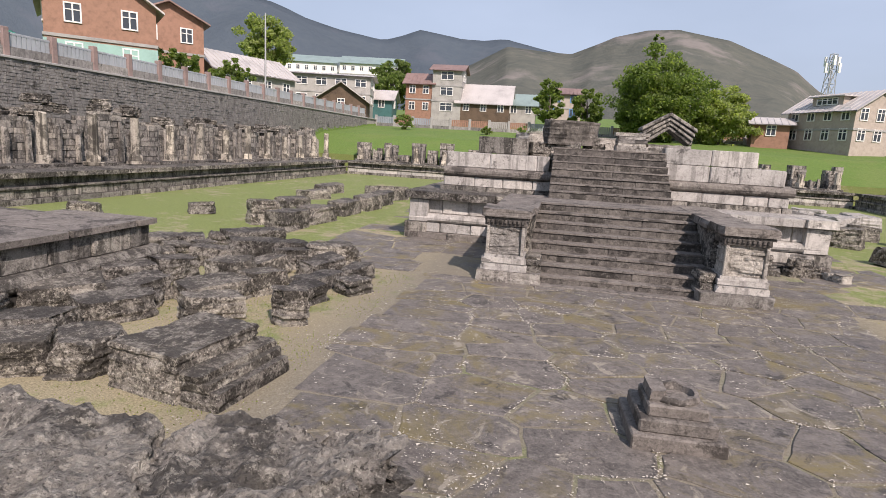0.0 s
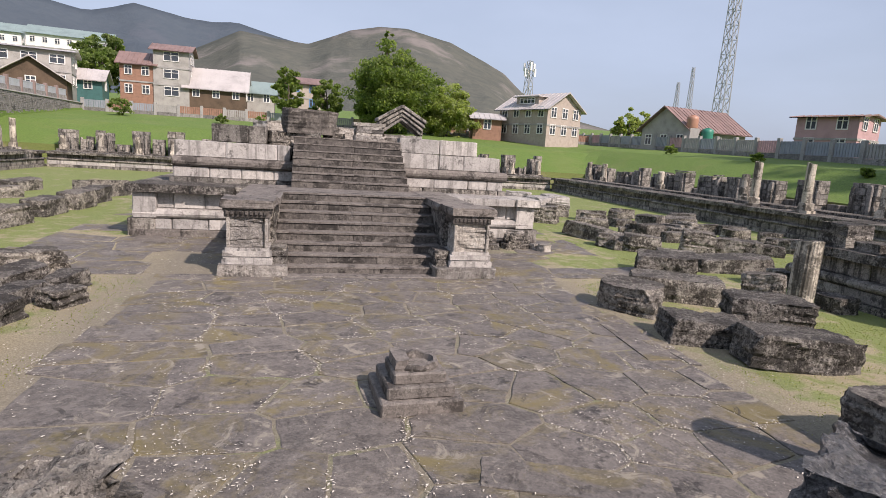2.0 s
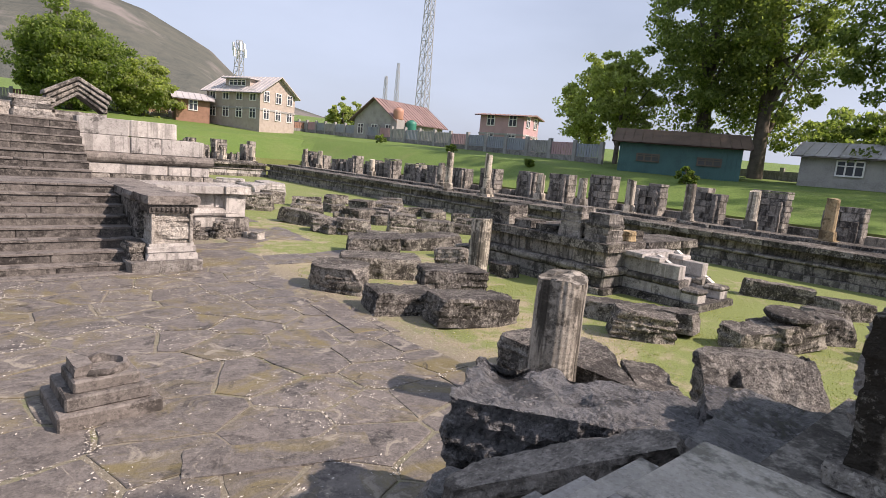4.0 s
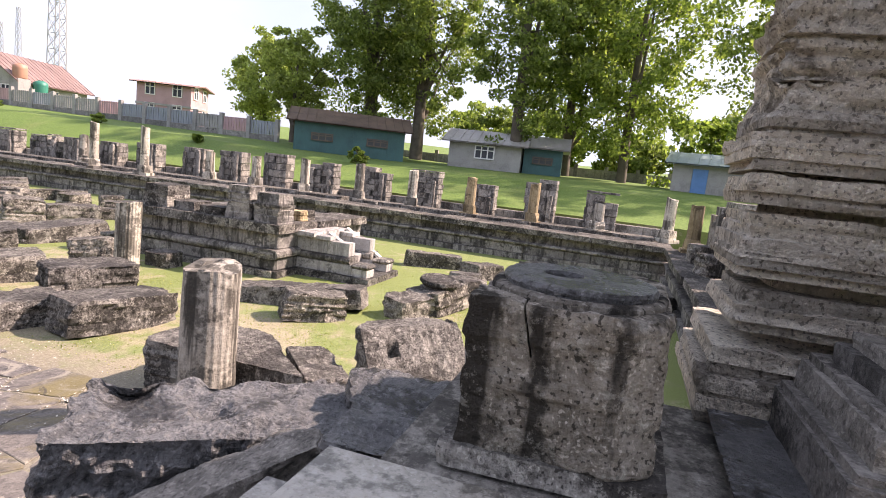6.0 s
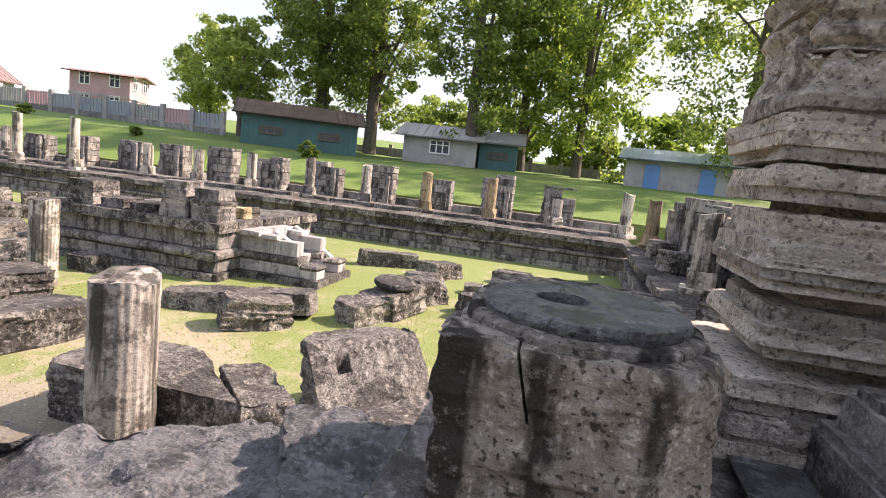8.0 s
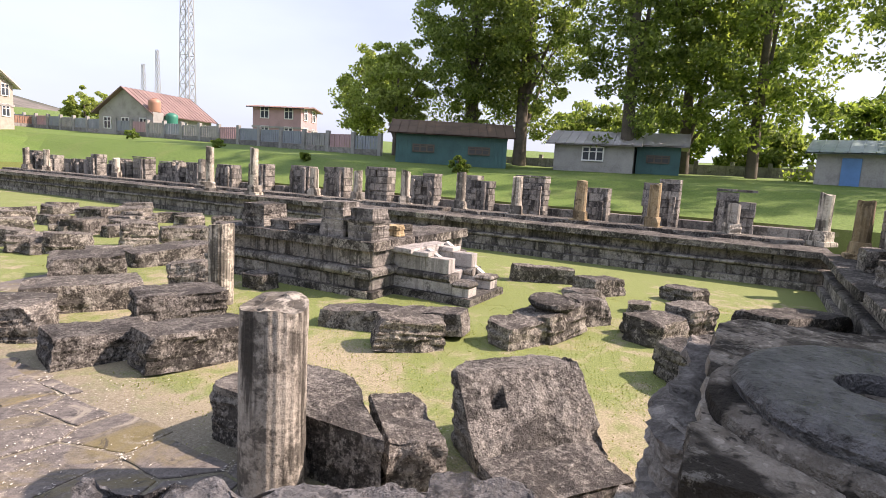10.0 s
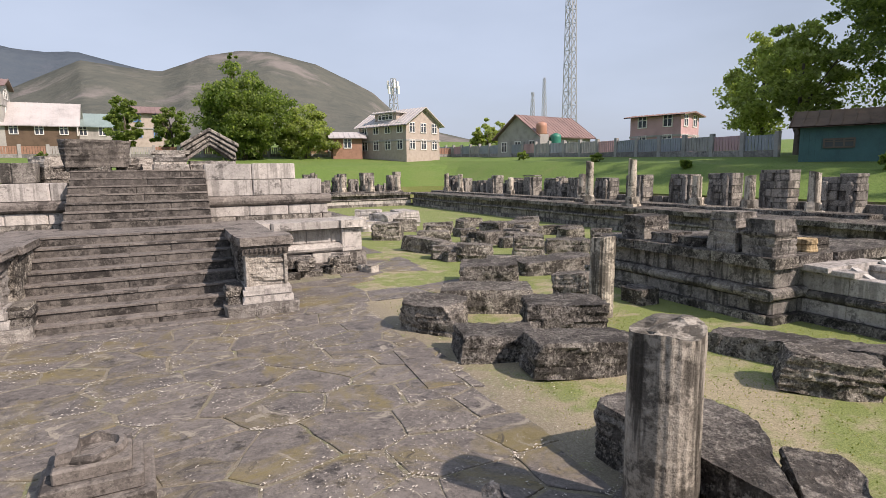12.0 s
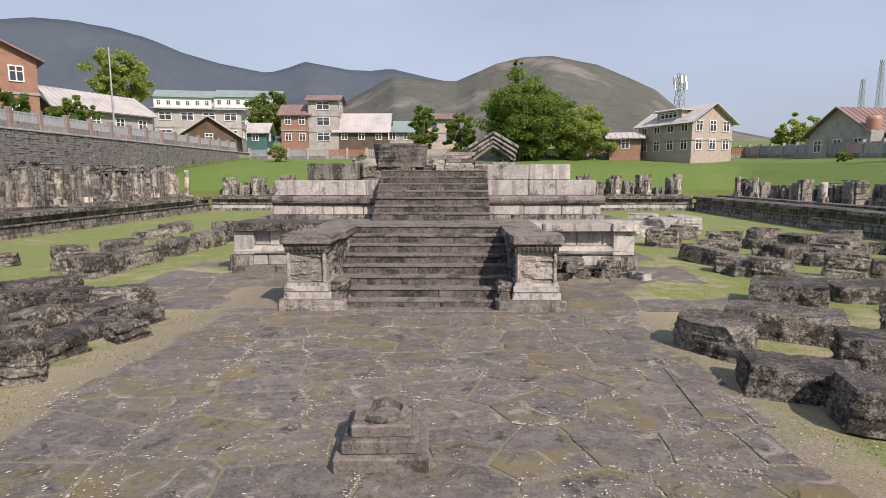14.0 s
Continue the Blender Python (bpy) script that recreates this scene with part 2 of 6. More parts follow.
def foliage(name, a, b, c):
    m, nt, bsdf, geo = begin(name)
    col = ramp(nt, geo.outputs["Random Per Island"], [(0.0, a), (0.55, b), (1.0, c)])
    nt.links.new(col, bsdf.inputs["Base Color"])
    bsdf.inputs["Roughness"].default_value = 0.6
    tr = nt.nodes.new("ShaderNodeBsdfTranslucent")
    nt.links.new(mix_col(nt, 1.0, col, (1.85, 1.9, 1.0), "MULTIPLY"), tr.inputs["Color"])
    mx = nt.nodes.new("ShaderNodeMixShader")
    mx.inputs[0].default_value = 0.6
    nt.links.new(bsdf.outputs[0], mx.inputs[1])
    nt.links.new(tr.outputs[0], mx.inputs[2])
    nt.links.new(mx.outputs[0], nt.nodes["Material Output"].inputs["Surface"])
    return m


M_TURF, M_LAWN = ground_material(), lawn_material()
M_LEAF_DARK = foliage("plane_tree_leaves", (0.075, 0.11, 0.036), (0.15, 0.20, 0.07), (0.26, 0.32, 0.125))
M_LEAF = foliage("broad_leaves", (0.08, 0.12, 0.034), (0.15, 0.21, 0.06), (0.25, 0.31, 0.10))
M_LEAF_PALE = foliage("willow_leaves", (0.15, 0.185, 0.065), (0.25, 0.30, 0.115), (0.36, 0.41, 0.17))
M_BARK = plain("bark", (0.12, 0.10, 0.08), 0.9, vary=0.3, scale=10, bumpy=0.8)
M_BRICK = plain("brick_facing", (0.30, 0.17, 0.12), 0.85, vary=0.2, scale=14)
M_BUFF = plain("buff_brick", (0.40, 0.345, 0.30), 0.85, vary=0.15, scale=14)
M_PLASTER = plain("grey_plaster", (0.36, 0.35, 0.33), 0.85, vary=0.2)
M_WHITE = plain("white_paint", (0.74, 0.74, 0.72), 0.6, vary=0.08)
M_PINK = plain("pink_wall_paint", (0.46, 0.30, 0.31), 0.8, vary=0.12)
M_TEAL = plain("teal_sheet_paint", (0.045, 0.135, 0.135), 0.55, vary=0.2)
M_MINT = plain("mint_wall_paint", (0.28, 0.45, 0.41), 0.8, vary=0.12)
M_TIN = plain("weathered_tin_roof", (0.48, 0.455, 0.44), 0.5, 0.15, vary=0.18, scale=3)
M_TIN_RED = plain("rusty_red_tin_roof", (0.25, 0.168, 0.15), 0.55, 0.2, vary=0.25, scale=3)
M_TIN_GREEN = plain("grey_green_tin_roof", (0.25, 0.33, 0.32), 0.5, 0.2, vary=0.15, scale=3)
M_CONCRETE = plain("fence_concrete", (0.33, 0.325, 0.315), 0.9, vary=0.2)
M_BLUE = plain("blue_door_paint", (0.10, 0.25, 0.50), 0.5, vary=0.1)
M_WOOD = plain("dark_timber", (0.11, 0.075, 0.05), 0.8, vary=0.3)
M_STEEL = plain("galvanised_steel", (0.42, 0.43, 0.44), 0.5, 0.5, vary=0.1)
M_TANK = plain("plastic_tank", (0.42, 0.22, 0.15), 0.5, vary=0.08)
M_TANK_GREEN = plain("green_plastic_tank", (0.02, 0.20, 0.14), 0.5, vary=0.08)


def glass_material():
    m, nt, bsdf, geo = begin("window_glass")
    bsdf.inputs["Base Color"].default_value = (0.05, 0.06, 0.075, 1)
    bsdf.inputs["Roughness"].default_value = 0.12
    return m


M_GLASS = glass_material()


def mountain_material(name, low, high, rock, haze):
    m, nt, bsdf, geo = begin(name)
    pos = geo.outputs["Position"]
    a = noise_fac(nt, pos, 0.006, 7, 0.62, 0.4)
    b = noise_fac(nt, pos, 0.03, 5, 0.7)
    xyz = nt.nodes.new("ShaderNodeSeparateXYZ")
    nt.links.new(pos, xyz.inputs[0])
    col = mix_col(nt, span(nt, b, 0.35, 0.65), low, high)
    col = mix_col(nt, span(nt, maths(nt, "ADD", a, maths(nt, "MULTIPLY", span(nt, xyz.outputs[0], 300.0, 560.0), 0.07)), 0.55, 0.67), col, rock)
    # distance haze is painted in: its tint is mixed into the base colour
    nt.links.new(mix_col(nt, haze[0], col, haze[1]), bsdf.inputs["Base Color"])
    bsdf.inputs["Roughness"].default_value = 1.0
    bsdf.inputs["Specular IOR Level"].default_value = 0.0
    bump(nt, bsdf, maths(nt, "ADD", a, maths(nt, "MULTIPLY", b, 0.3)), 0.6, 25.0)
    return m


# last pair: share and tint of the haze put into the colour
M_HILL = mountain_material("hill_scrub_and_haze", (0.055, 0.062, 0.038), (0.098, 0.096, 0.062), (0.2, 0.175, 0.15), (0.32, (0.17, 0.185, 0.205)))
M_RIDGE = mountain_material("far_ridge_scrub_and_haze", (0.05, 0.06, 0.055), (0.07, 0.08, 0.07), (0.09, 0.09, 0.085), (0.55, (0.095, 0.125, 0.17)))


# ---------------------------------------------------------------- building helpers
def part(name, bm, material, parent=None, label="", smooth=False):
    me = bpy.data.meshes.new(name)
    bm.to_mesh(me)
    bm.free()
    me.materials.append(material)
    if smooth:
        me.polygons.foreach_set("use_smooth", [True] * len(me.polygons))
    ob = new(name, me)
    if parent:
        ob.parent = parent
    if label:
        ob["label"] = label
    return ob


def piece(name, me, parent, m):
    ob = new(name, me)
    ob.parent = parent
    ob.matrix_local = m
    return ob


def thing(name, m, label, category, group="", kind=""):
    ob = new(name)
    ob.empty_display_size = 0.3
    ob.matrix_world = m
    return tagged(ob, label, category, group, kind)


def add_box(bm, x0, x1, y0, y1, z0, z1):
    vs = [bm.verts.new((x, y, z)) for z in (z0, z1) for y in (y0, y1) for x in (x0, x1)]
    for f in ((0, 2, 3, 1), (4, 5, 7, 6), (0, 1, 5, 4), (2, 6, 7, 3), (0, 4, 6, 2), (1, 3, 7, 5)):
        bm.faces.new([vs[i] for i in f])
    return vs


def box(x0, x1, y0, y1, z0, z1, bevel=0.0):
    bm = bmesh.new()
    add_box(bm, x0, x1, y0, y1, z0, z1)
    if bevel:
        bmesh.ops.bevel(bm, geom=bm.edges[:], offset=bevel, segments=1, affect="EDGES", profile=0.6)
    return bm


def rough_box(sx, sy, sz, seed, cuts=5, rough=0.06, chip=0.1, taper=0.0, skew=0.05, warp=None):
    """A broken block that stands on z = 0: flat split faces, struck-off corners, layered and pitted sides."""
    rnd = random.Random(seed)
    low = min(sx, sy, sz)
    pitch = max(0.022, min(0.2, max(sx, sy, sz) / (4 * cuts + 2)))
    nx, ny, nz = (max(2, min(90 if cuts >= 14 else 44, round(k / pitch))) for k in (sx, sy, sz))
    bm = bmesh.new()
    grid = {}

    def vert(i, j, k):
        if (i, j, k) not in grid:
            grid[i, j, k] = bm.verts.new((i / nx - 0.5, j / ny - 0.5, k / nz))
        return grid[i, j, k]

    for i in range(nx):
        for j in range(ny):
            bm.faces.new((vert(i, j, nz), vert(i + 1, j, nz), vert(i + 1, j + 1, nz), vert(i, j + 1, nz)))
            bm.faces.new((vert(i, j, 0), vert(i, j + 1, 0), vert(i + 1, j + 1, 0), vert(i + 1, j, 0)))
    for k in range(nz):
        for i in range(nx):
            bm.faces.new((vert(i, 0, k), vert(i + 1, 0, k), vert(i + 1, 0, k + 1), vert(i, 0, k + 1)))
            bm.faces.new((vert(i + 1, ny, k), vert(i, ny, k), vert(i, ny, k + 1), vert(i + 1, ny, k + 1)))
        for j in range(ny):
            bm.faces.new((vert(0, j + 1, k), vert(0, j, k), vert(0, j, k + 1), vert(0, j + 1, k + 1)))
            bm.faces.new((vert(nx, j, k), vert(nx, j + 1, k), vert(nx, j + 1, k + 1), vert(nx, j, k + 1)))
    shear = [rnd.uniform(-skew, skew) for _ in range(6)]
    knock = []
    for q in range(9):
        # struck-off edges and corners
        n = Vector((rnd.choice((-1, 1)) * rnd.uniform(0.2, 1), rnd.choice((-1, 1)) * rnd.uniform(0.2, 1), rnd.choice((0, 0.6, 1.0)) * rnd.uniform(0.4, 1))).normalized()
        reach = abs(n.x) * sx / 2 + abs(n.y) * sy / 2 + max(0, n.z) * sz
        knock.append((n, reach - low * chip * rnd.uniform(0.3, 1.9)))
    for v in bm.verts:
        k = 1 - taper * v.co.z
        x, y, z = v.co.x * sx * k, v.co.y * sy * k, v.co.z
        v.co = Vector((x * (1 + shear[0] * y / sy + shear[1] * z), y * (1 + shear[2] * x / sx + shear[3] * z), z * sz * (1 + shear[4] * x / sx + shear[5] * y / sy)))
        if warp:
            v.co = Vector(warp(*v.co))
        for n, d in knock:
            over = n.dot(v.co) - d
            if over > 0:
                v.co -= n * over
    bm.normal_update()
    off = Vector((rnd.uniform(0, 90), rnd.uniform(0, 90), rnd.uniform(0, 90)))
    bed = 1.0 / rnd.uniform(0.045, 0.09)
    for v in bm.verts:
        c = v.co
        side = 1 - abs(v.normal.z)
        layer = math.floor(c.z * bed + 0.7 * noise.noise(c * 1.3 + off))
        strata = noise.noise(Vector((c.x * 1.1 + layer * 7.3, c.y * 1.1 + off.y, layer * 3.1 + off.z))) * rough * 0.95 * side
        fine = noise.fractal(c * 9.0 + off, 0.9, 2.1, 3) * rough * (0.30 if v.normal.z > 0.75 else 0.48)
        broad = noise.noise(c * 1.5 + off) * rough * 0.6
        bite = -max(0.0, noise.noise(c * 3.1 + off * 1.3) - 0.18) * rough * 2.0
        rest = 0.2 if c.z < 0.02 else 1.0
        v.co += v.normal * (strata + fine + broad + bite) * rest
        v.co.z = max(v.co.z, -0.03)
    return bm


def rock(x, y, sx, sy, sz, rz, seed, label, name="fallen_block", mat=None, z=0.0, cuts=4, rough=0.06, tilt=(0, 0), chip=0.12, group="fallen temple blocks", taper=0.05, warp=None):
    ob = part(name, rough_box(sx, sy, sz, seed, cuts, rough, chip, taper, warp=warp), mat or M_ROCK)
    ob.matrix_world = pose(x, y, z - 0.02, tilt[0], tilt[1], rz)
    return tagged(ob, label, "stone block", group)


def unit_blocks(kind, count, seed, bevel, jitter):
    """Shared meshes for masonry: a unit block from 0 to 1 in x and z, front at y = 0, back at y = 1."""
    out = []
    for k in range(count):
        rnd = random.Random(seed + k)
        bm = box(0.012, 0.988, 0, 1, 0.015, 0.985)
        for v in bm.verts:
            v.co += Vector((rnd.uniform(-jitter, jitter) * 0.5, rnd.uniform(-jitter, jitter), rnd.uniform(-jitter, jitter) * 0.6))
        bmesh.ops.bevel(bm, geom=bm.edges[:], offset=bevel, segments=1, affect="EDGES", profile=0.6)
        me = bpy.data.meshes.new(kind)
        bm.to_mesh(me)
        bm.free()
        out.append(me)
    return out


def with_material(meshes, mat):
    res = []
    for me in meshes:
        c = me.copy()
        c.materials.append(mat)
        res.append(c)
    return res


UNIT = unit_blocks("stone_block", 8, 40, 0.035, 0.016)
BLOCK_WALL, BLOCK_PALE, BLOCK_PIER = with_material(UNIT, M_WALL), with_material(UNIT, M_PALE), with_material(UNIT, M_PIER)
BLOCK_DARK = with_material(UNIT, M_ROCK)
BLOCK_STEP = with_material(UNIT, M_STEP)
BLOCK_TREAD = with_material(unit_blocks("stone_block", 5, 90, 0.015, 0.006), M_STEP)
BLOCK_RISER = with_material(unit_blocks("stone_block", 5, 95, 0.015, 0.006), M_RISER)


def course(parent, meshes, x0, x1, y, depth, z0, z1, length, rnd, uneven=0.02, gap=0.0):
    """A row of blocks along x in the parent's space, front at y facing -y."""
    x = x0
    while x < x1 - 0.05:
        w = min(length * rnd.uniform(0.7, 1.35), x1 - x)
        if x1 - x - w < 0.25:
            w = x1 - x
        if rnd.random() >= gap:
            o = rnd.uniform(-uneven, uneven)
            kx, kz = (w - 0.008) / 0.976, (z1 - z0 - 0.006) / 0.97
            piece("stone_block", rnd.choice(meshes), parent, Matrix.Translation((x + 0.004 - 0.012 * kx, y + o, z0 + 0.003 - 0.015 * kz)) @ Matrix.Diagonal((kx, depth - o, kz, 1)))
        x += w


def sweep_moulding(length, profile, seed, wobble=0.01, step=0.5):
    """A moulded course along x from 0 to length; profile: (y, z) pairs, closed at the back."""
    rnd = random.Random(seed)
    bm = bmesh.new()
    n = max(2, int(length / step))
    rows = []
    for i in range(n + 1):
        rows.append([bm.verts.new((length * i / n, y + rnd.uniform(-wobble, wobble), z + rnd.uniform(-wobble, wobble) * 0.6)) for y, z in profile])
    for a, b in zip(rows, rows[1:]):
        for j in range(len(profile)):
            k = (j + 1) % len(profile)
            bm.faces.new((a[j], a[k], b[k], b[j]))
    bm.faces.new(rows[0][::-1])
    bm.faces.new(rows[-1])
    bmesh.ops.recalc_face_normals(bm, faces=bm.faces[:])
    return bm


def torus_profile(y, z0, z1, back, bulge):
    """A half-round roll, front at y."""
    r = (z1 - z0) / 2
    pts = [(y + back, z0)]
    for i in range(7):
        a = -math.pi / 2 + math.pi * i / 6
        pts.append((y + bulge - bulge * math.cos(a), z0 + r + r * math.sin(a)))
    pts.append((y + back, z1))
    return pts


def fluted(radius, height, flutes=16, seed=0, broken=0.12, rings=8, taper=0.06, sub=4):
    """A fluted shaft, broken at the top."""
    rnd = random.Random(seed)
    bm = bmesh.new()
    n = flutes * sub
    rows = []
    off = Vector((rnd.uniform(0, 50), rnd.uniform(0, 50), 0))
    tilt_a = rnd.uniform(0, 6.28)
    for i in range(rings + 1):
        t = i / rings
        row = []
        for j in range(n):
            a = 2 * math.pi * j / n
            f = 1 - 0.022 * (0.6 + 0.8 * noise.noise(Vector((math.cos(a) * 1.3, math.sin(a) * 1.3, t * 2.0)) + off)) * (0.5 - 0.5 * math.cos(2 * math.pi * j / sub)) * 2 * (0.5 if i == 0 else 1)
            r = radius * (1 - taper * t) * f
            p = Vector((r * math.cos(a), r * math.sin(a), height * t))
            r2 = 1 + 0.035 * noise.noise(p * 3.5 + off)
            p.x, p.y = p.x * r2, p.y * r2
            if i == rings:
                p.z += broken * (0.7 * math.cos(a - tilt_a) * 0.5 + 0.6 * noise.noise(p * 4 + off))
            row.append(bm.verts.new(p))
        rows.append(row)
    for a, b in zip(rows, rows[1:]):
        for j in range(n):
            k = (j + 1) % n
            bm.faces.new((a[j], a[k], b[k], b[j]))
    inner = [bm.verts.new((v.co.x * 0.55, v.co.y * 0.55, v.co.z - broken * 0.3 * rnd.random())) for v in rows[-1][::sub]]
    m = len(inner)
    for j in range(m):
        k = (j + 1) % m
        fan = [rows[-1][(j * sub + s) % n] for s in range(sub + 1)]
        bm.faces.new(fan + [inner[k], inner[j]])
    bm.faces.new(inner)
    bm.faces.new(rows[0][::-1])
    return bm


def cut_out(ob, cutter_bm):
    """Cuts a hollow, given in the object's own space, out of a mesh."""
    me = bpy.data.meshes.new("cutter")
    cutter_bm.to_mesh(me)
    cutter_bm.free()
    c = new("cutter", me)
    c.matrix_world = ob.matrix_world
    bpy.context.view_layer.update()
    mod = ob.modifiers.new("cut", "BOOLEAN")
    mod.object, mod.operation, mod.solver = c, "DIFFERENCE", "EXACT"
    done = bpy.data.meshes.new_from_object(ob.evaluated_get(bpy.context.evaluated_depsgraph_get()))
    ob.modifiers.clear()
    ob.data = done
    bpy.data.objects.remove(c)
    return ob


def ring_solid(rings, n=36, wobble=0.02, seed=0):
    """A turned shape from (radius, height) pairs, closed below and above."""
    bm = bmesh.new()
    rows = []
    for r, z in rings:
        rows.append([bm.verts.new((r * math.cos(6.2832 * j / n) * (1 + wobble * noise.noise(Vector((j * 0.35, r * 8, seed)))), r * math.sin(6.2832 * j / n) * (1 + wobble * noise.noise(Vector((j * 0.3, r * 8, seed + 5)))), z)) for j in range(n)])
    for a, c in zip(rows, rows[1:]):
        for j in range(n):
            bm.faces.new((a[j], a[(j + 1) % n], c[(j + 1) % n], c[j]))
    bm.faces.new(rows[-1])
    bm.faces.new(rows[0][::-1])
    return bm

HILL = [(-14.2, 135.0), (-10.9, 193.0), (-6.4, 258.0), (-3.1, 249.0), (-0.3, 244.0), (3.6, 285.0), (6.3, 299.0), (9.0, 300.0), (13.3, 275.0), (16.4, 237.0), (18.7, 207.0), (20.5, 164.0), (24.8, 107.0), (29.6, 77.0)]
RIDGE = [(-95.0, 700.0), (-60.0, 820.0), (-50.0, 790.0), (-38.8, 546.0), (-36.7, 572.0), (-34.0, 581.0), (-31.2, 573.0), (-28.6, 547.0), (-25.6, 498.0), (-22.3, 464.0), (-18.3, 436.0), (-16.4, 463.0), (-14.8, 492.0), (-10.8, 460.0), (-8.6, 459.0), (-6.7, 470.0), (-3.1, 434.0), (1.9, 395.0), (10.2, 289.0), (20.6, 178.0)]


# ---------------------------------------------------------------- ground
def along(d, pts):
    return float(np.interp(d, [p[0] for p in pts], [p[1] for p in pts]))


SOUTH = [(0, 1.5), (2.5, 2.1), (6, 3.15), (12, 3.5), (40, 4.5), (120, 8), (600, 20)]
EAST = [(0, 1.5), (3, 2.3), (8, 3.5), (22, 4.7), (37, 5.6), (60, 7.8), (110, 11), (600, 40)]
NORTH = [(0, 1.2), (2.5, 1.4), (2.9, 5.6), (40, 7.5), (120, 12), (600, 30)]
WEST = [(0, 1.2), (5, 1.6), (40, 2.0), (600, 4)]


def ground_z(x, y):
    s, e, n, w = x - 24.4, y - 37.9, -x - 24.4, -16.8 - y
    z = 0.0
    if s >= 0:
        z = max(z, along(s, SOUTH) - min(1.0, s / 6) * 0.045 * min(11.0, max(0.0, 15 - y)) + (0.028 * max(0.0, y - 15) if s > 5 else 0.028 * max(0.0, y - 15) * s / 5))
    if e >= 0:
        z = max(z, along(e, EAST))
    if n >= 0:
        z = max(z, along(n, NORTH))
    if w >= 0:
        z = max(z, along(w, WEST))
    return z


def ground():
    xs = [-4000, -1500, -600, -300, -160, -100, -70, -50, -40, -32, -27.3, -26.9, -26, -24.4, -24.39, -20] + [-16 + 2 * i for i in range(17)]
    xs += [20, 24.39, 24.4, 25.5, 27, 28.7, 30.4, 33, 36.4, 40, 46, 54, 64, 80, 110, 160, 300, 600, 1500, 4000]
    ys = [-4000, -1500, -600, -200, -100, -60, -40, -28, -22, -16.81, -16.8] + [-14 + 2 * i for i in range(25)]
    ys += [36, 37.89, 37.9, 39, 41, 43.5, 46, 50, 55, 60, 67, 75, 85, 98, 120, 150, 200, 300, 600, 1500, 4000]
    bm = bmesh.new()
    grid = [[bm.verts.new((x, y, ground_z(x, y) + (0.02 * noise.noise(Vector((x * 0.4, y * 0.4, 0))) if abs(x) > 5 else 0))) for x in xs] for y in ys]
    for j in range(len(ys) - 1):
        for i in range(len(xs) - 1):
            f = bm.faces.new((grid[j][i], grid[j][i + 1], grid[j + 1][i + 1], grid[j + 1][i]))
            c = f.calc_center_median()
            f.material_index = 0 if (abs(c.x) < 24.4 and -16.8 < c.y < 37.9) else 1
    ob = part("ground", bm, M_TURF)
    ob.data.materials.append(M_LAWN)
    return tagged(ob, "trodden dry turf inside the court, green lawn on the banks", "ground", kind="structure")


ground()


# ---------------------------------------------------------------- mountains
def mountains(name, mat, profile, near, far, label):
    """A ridge from (bearing in degrees from +y towards +x, height of the crest) at its far edge."""
    bm = bmesh.new()
    b0, b1 = profile[0][0], profile[-1][0]
    na, nr = 150, 16
    rows = []
    for i in range(na + 1):
        b = b0 + (b1 - b0) * i / na
        crest = float(np.interp(b, [p[0] for p in profile], [p[1] for p in profile]))
        row = []
        for j in range(nr + 1):
            t = j / nr
            r = near + (far - near) * t
            x, y = r * math.sin(radians(b)), r * math.cos(radians(b))
            rise = t ** 1.25
            n = noise.fractal(Vector((x, y, 0)) * 0.0032, 1.0, 2.0, 5)
            spur = abs(noise.noise(Vector((b * 0.16, 3.1, t * 0.8))))
            z = crest * rise * (1 - 0.28 * spur * (1 - t) * 2 * t) + n * crest * 0.10 * (1 - t) * t * 4 + n * crest * 0.012
            row.append(bm.verts.new((x, y, z)))
        r = far * 1.2
        row.append(bm.verts.new((r * math.sin(radians(b)), r * math.cos(radians(b)), crest * 0.3)))
        rows.append(row)
    for a, c in zip(rows, rows[1:]):
        for j in range(len(a) - 1):
            bm.faces.new((a[j], a[j + 1], c[j + 1], c[j]))
    bmesh.ops.recalc_face_normals(bm, faces=bm.faces[:])
    return tagged(part(name, bm, mat, smooth=True), label, "mountain", kind="structure")


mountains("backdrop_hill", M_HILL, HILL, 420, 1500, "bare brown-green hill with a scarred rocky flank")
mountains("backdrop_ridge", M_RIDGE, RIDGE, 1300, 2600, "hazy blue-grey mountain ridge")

# ---------------------------------------------------------------- podium walls with colonnade
BAY = 2.53
WALL_TOP = 1.12


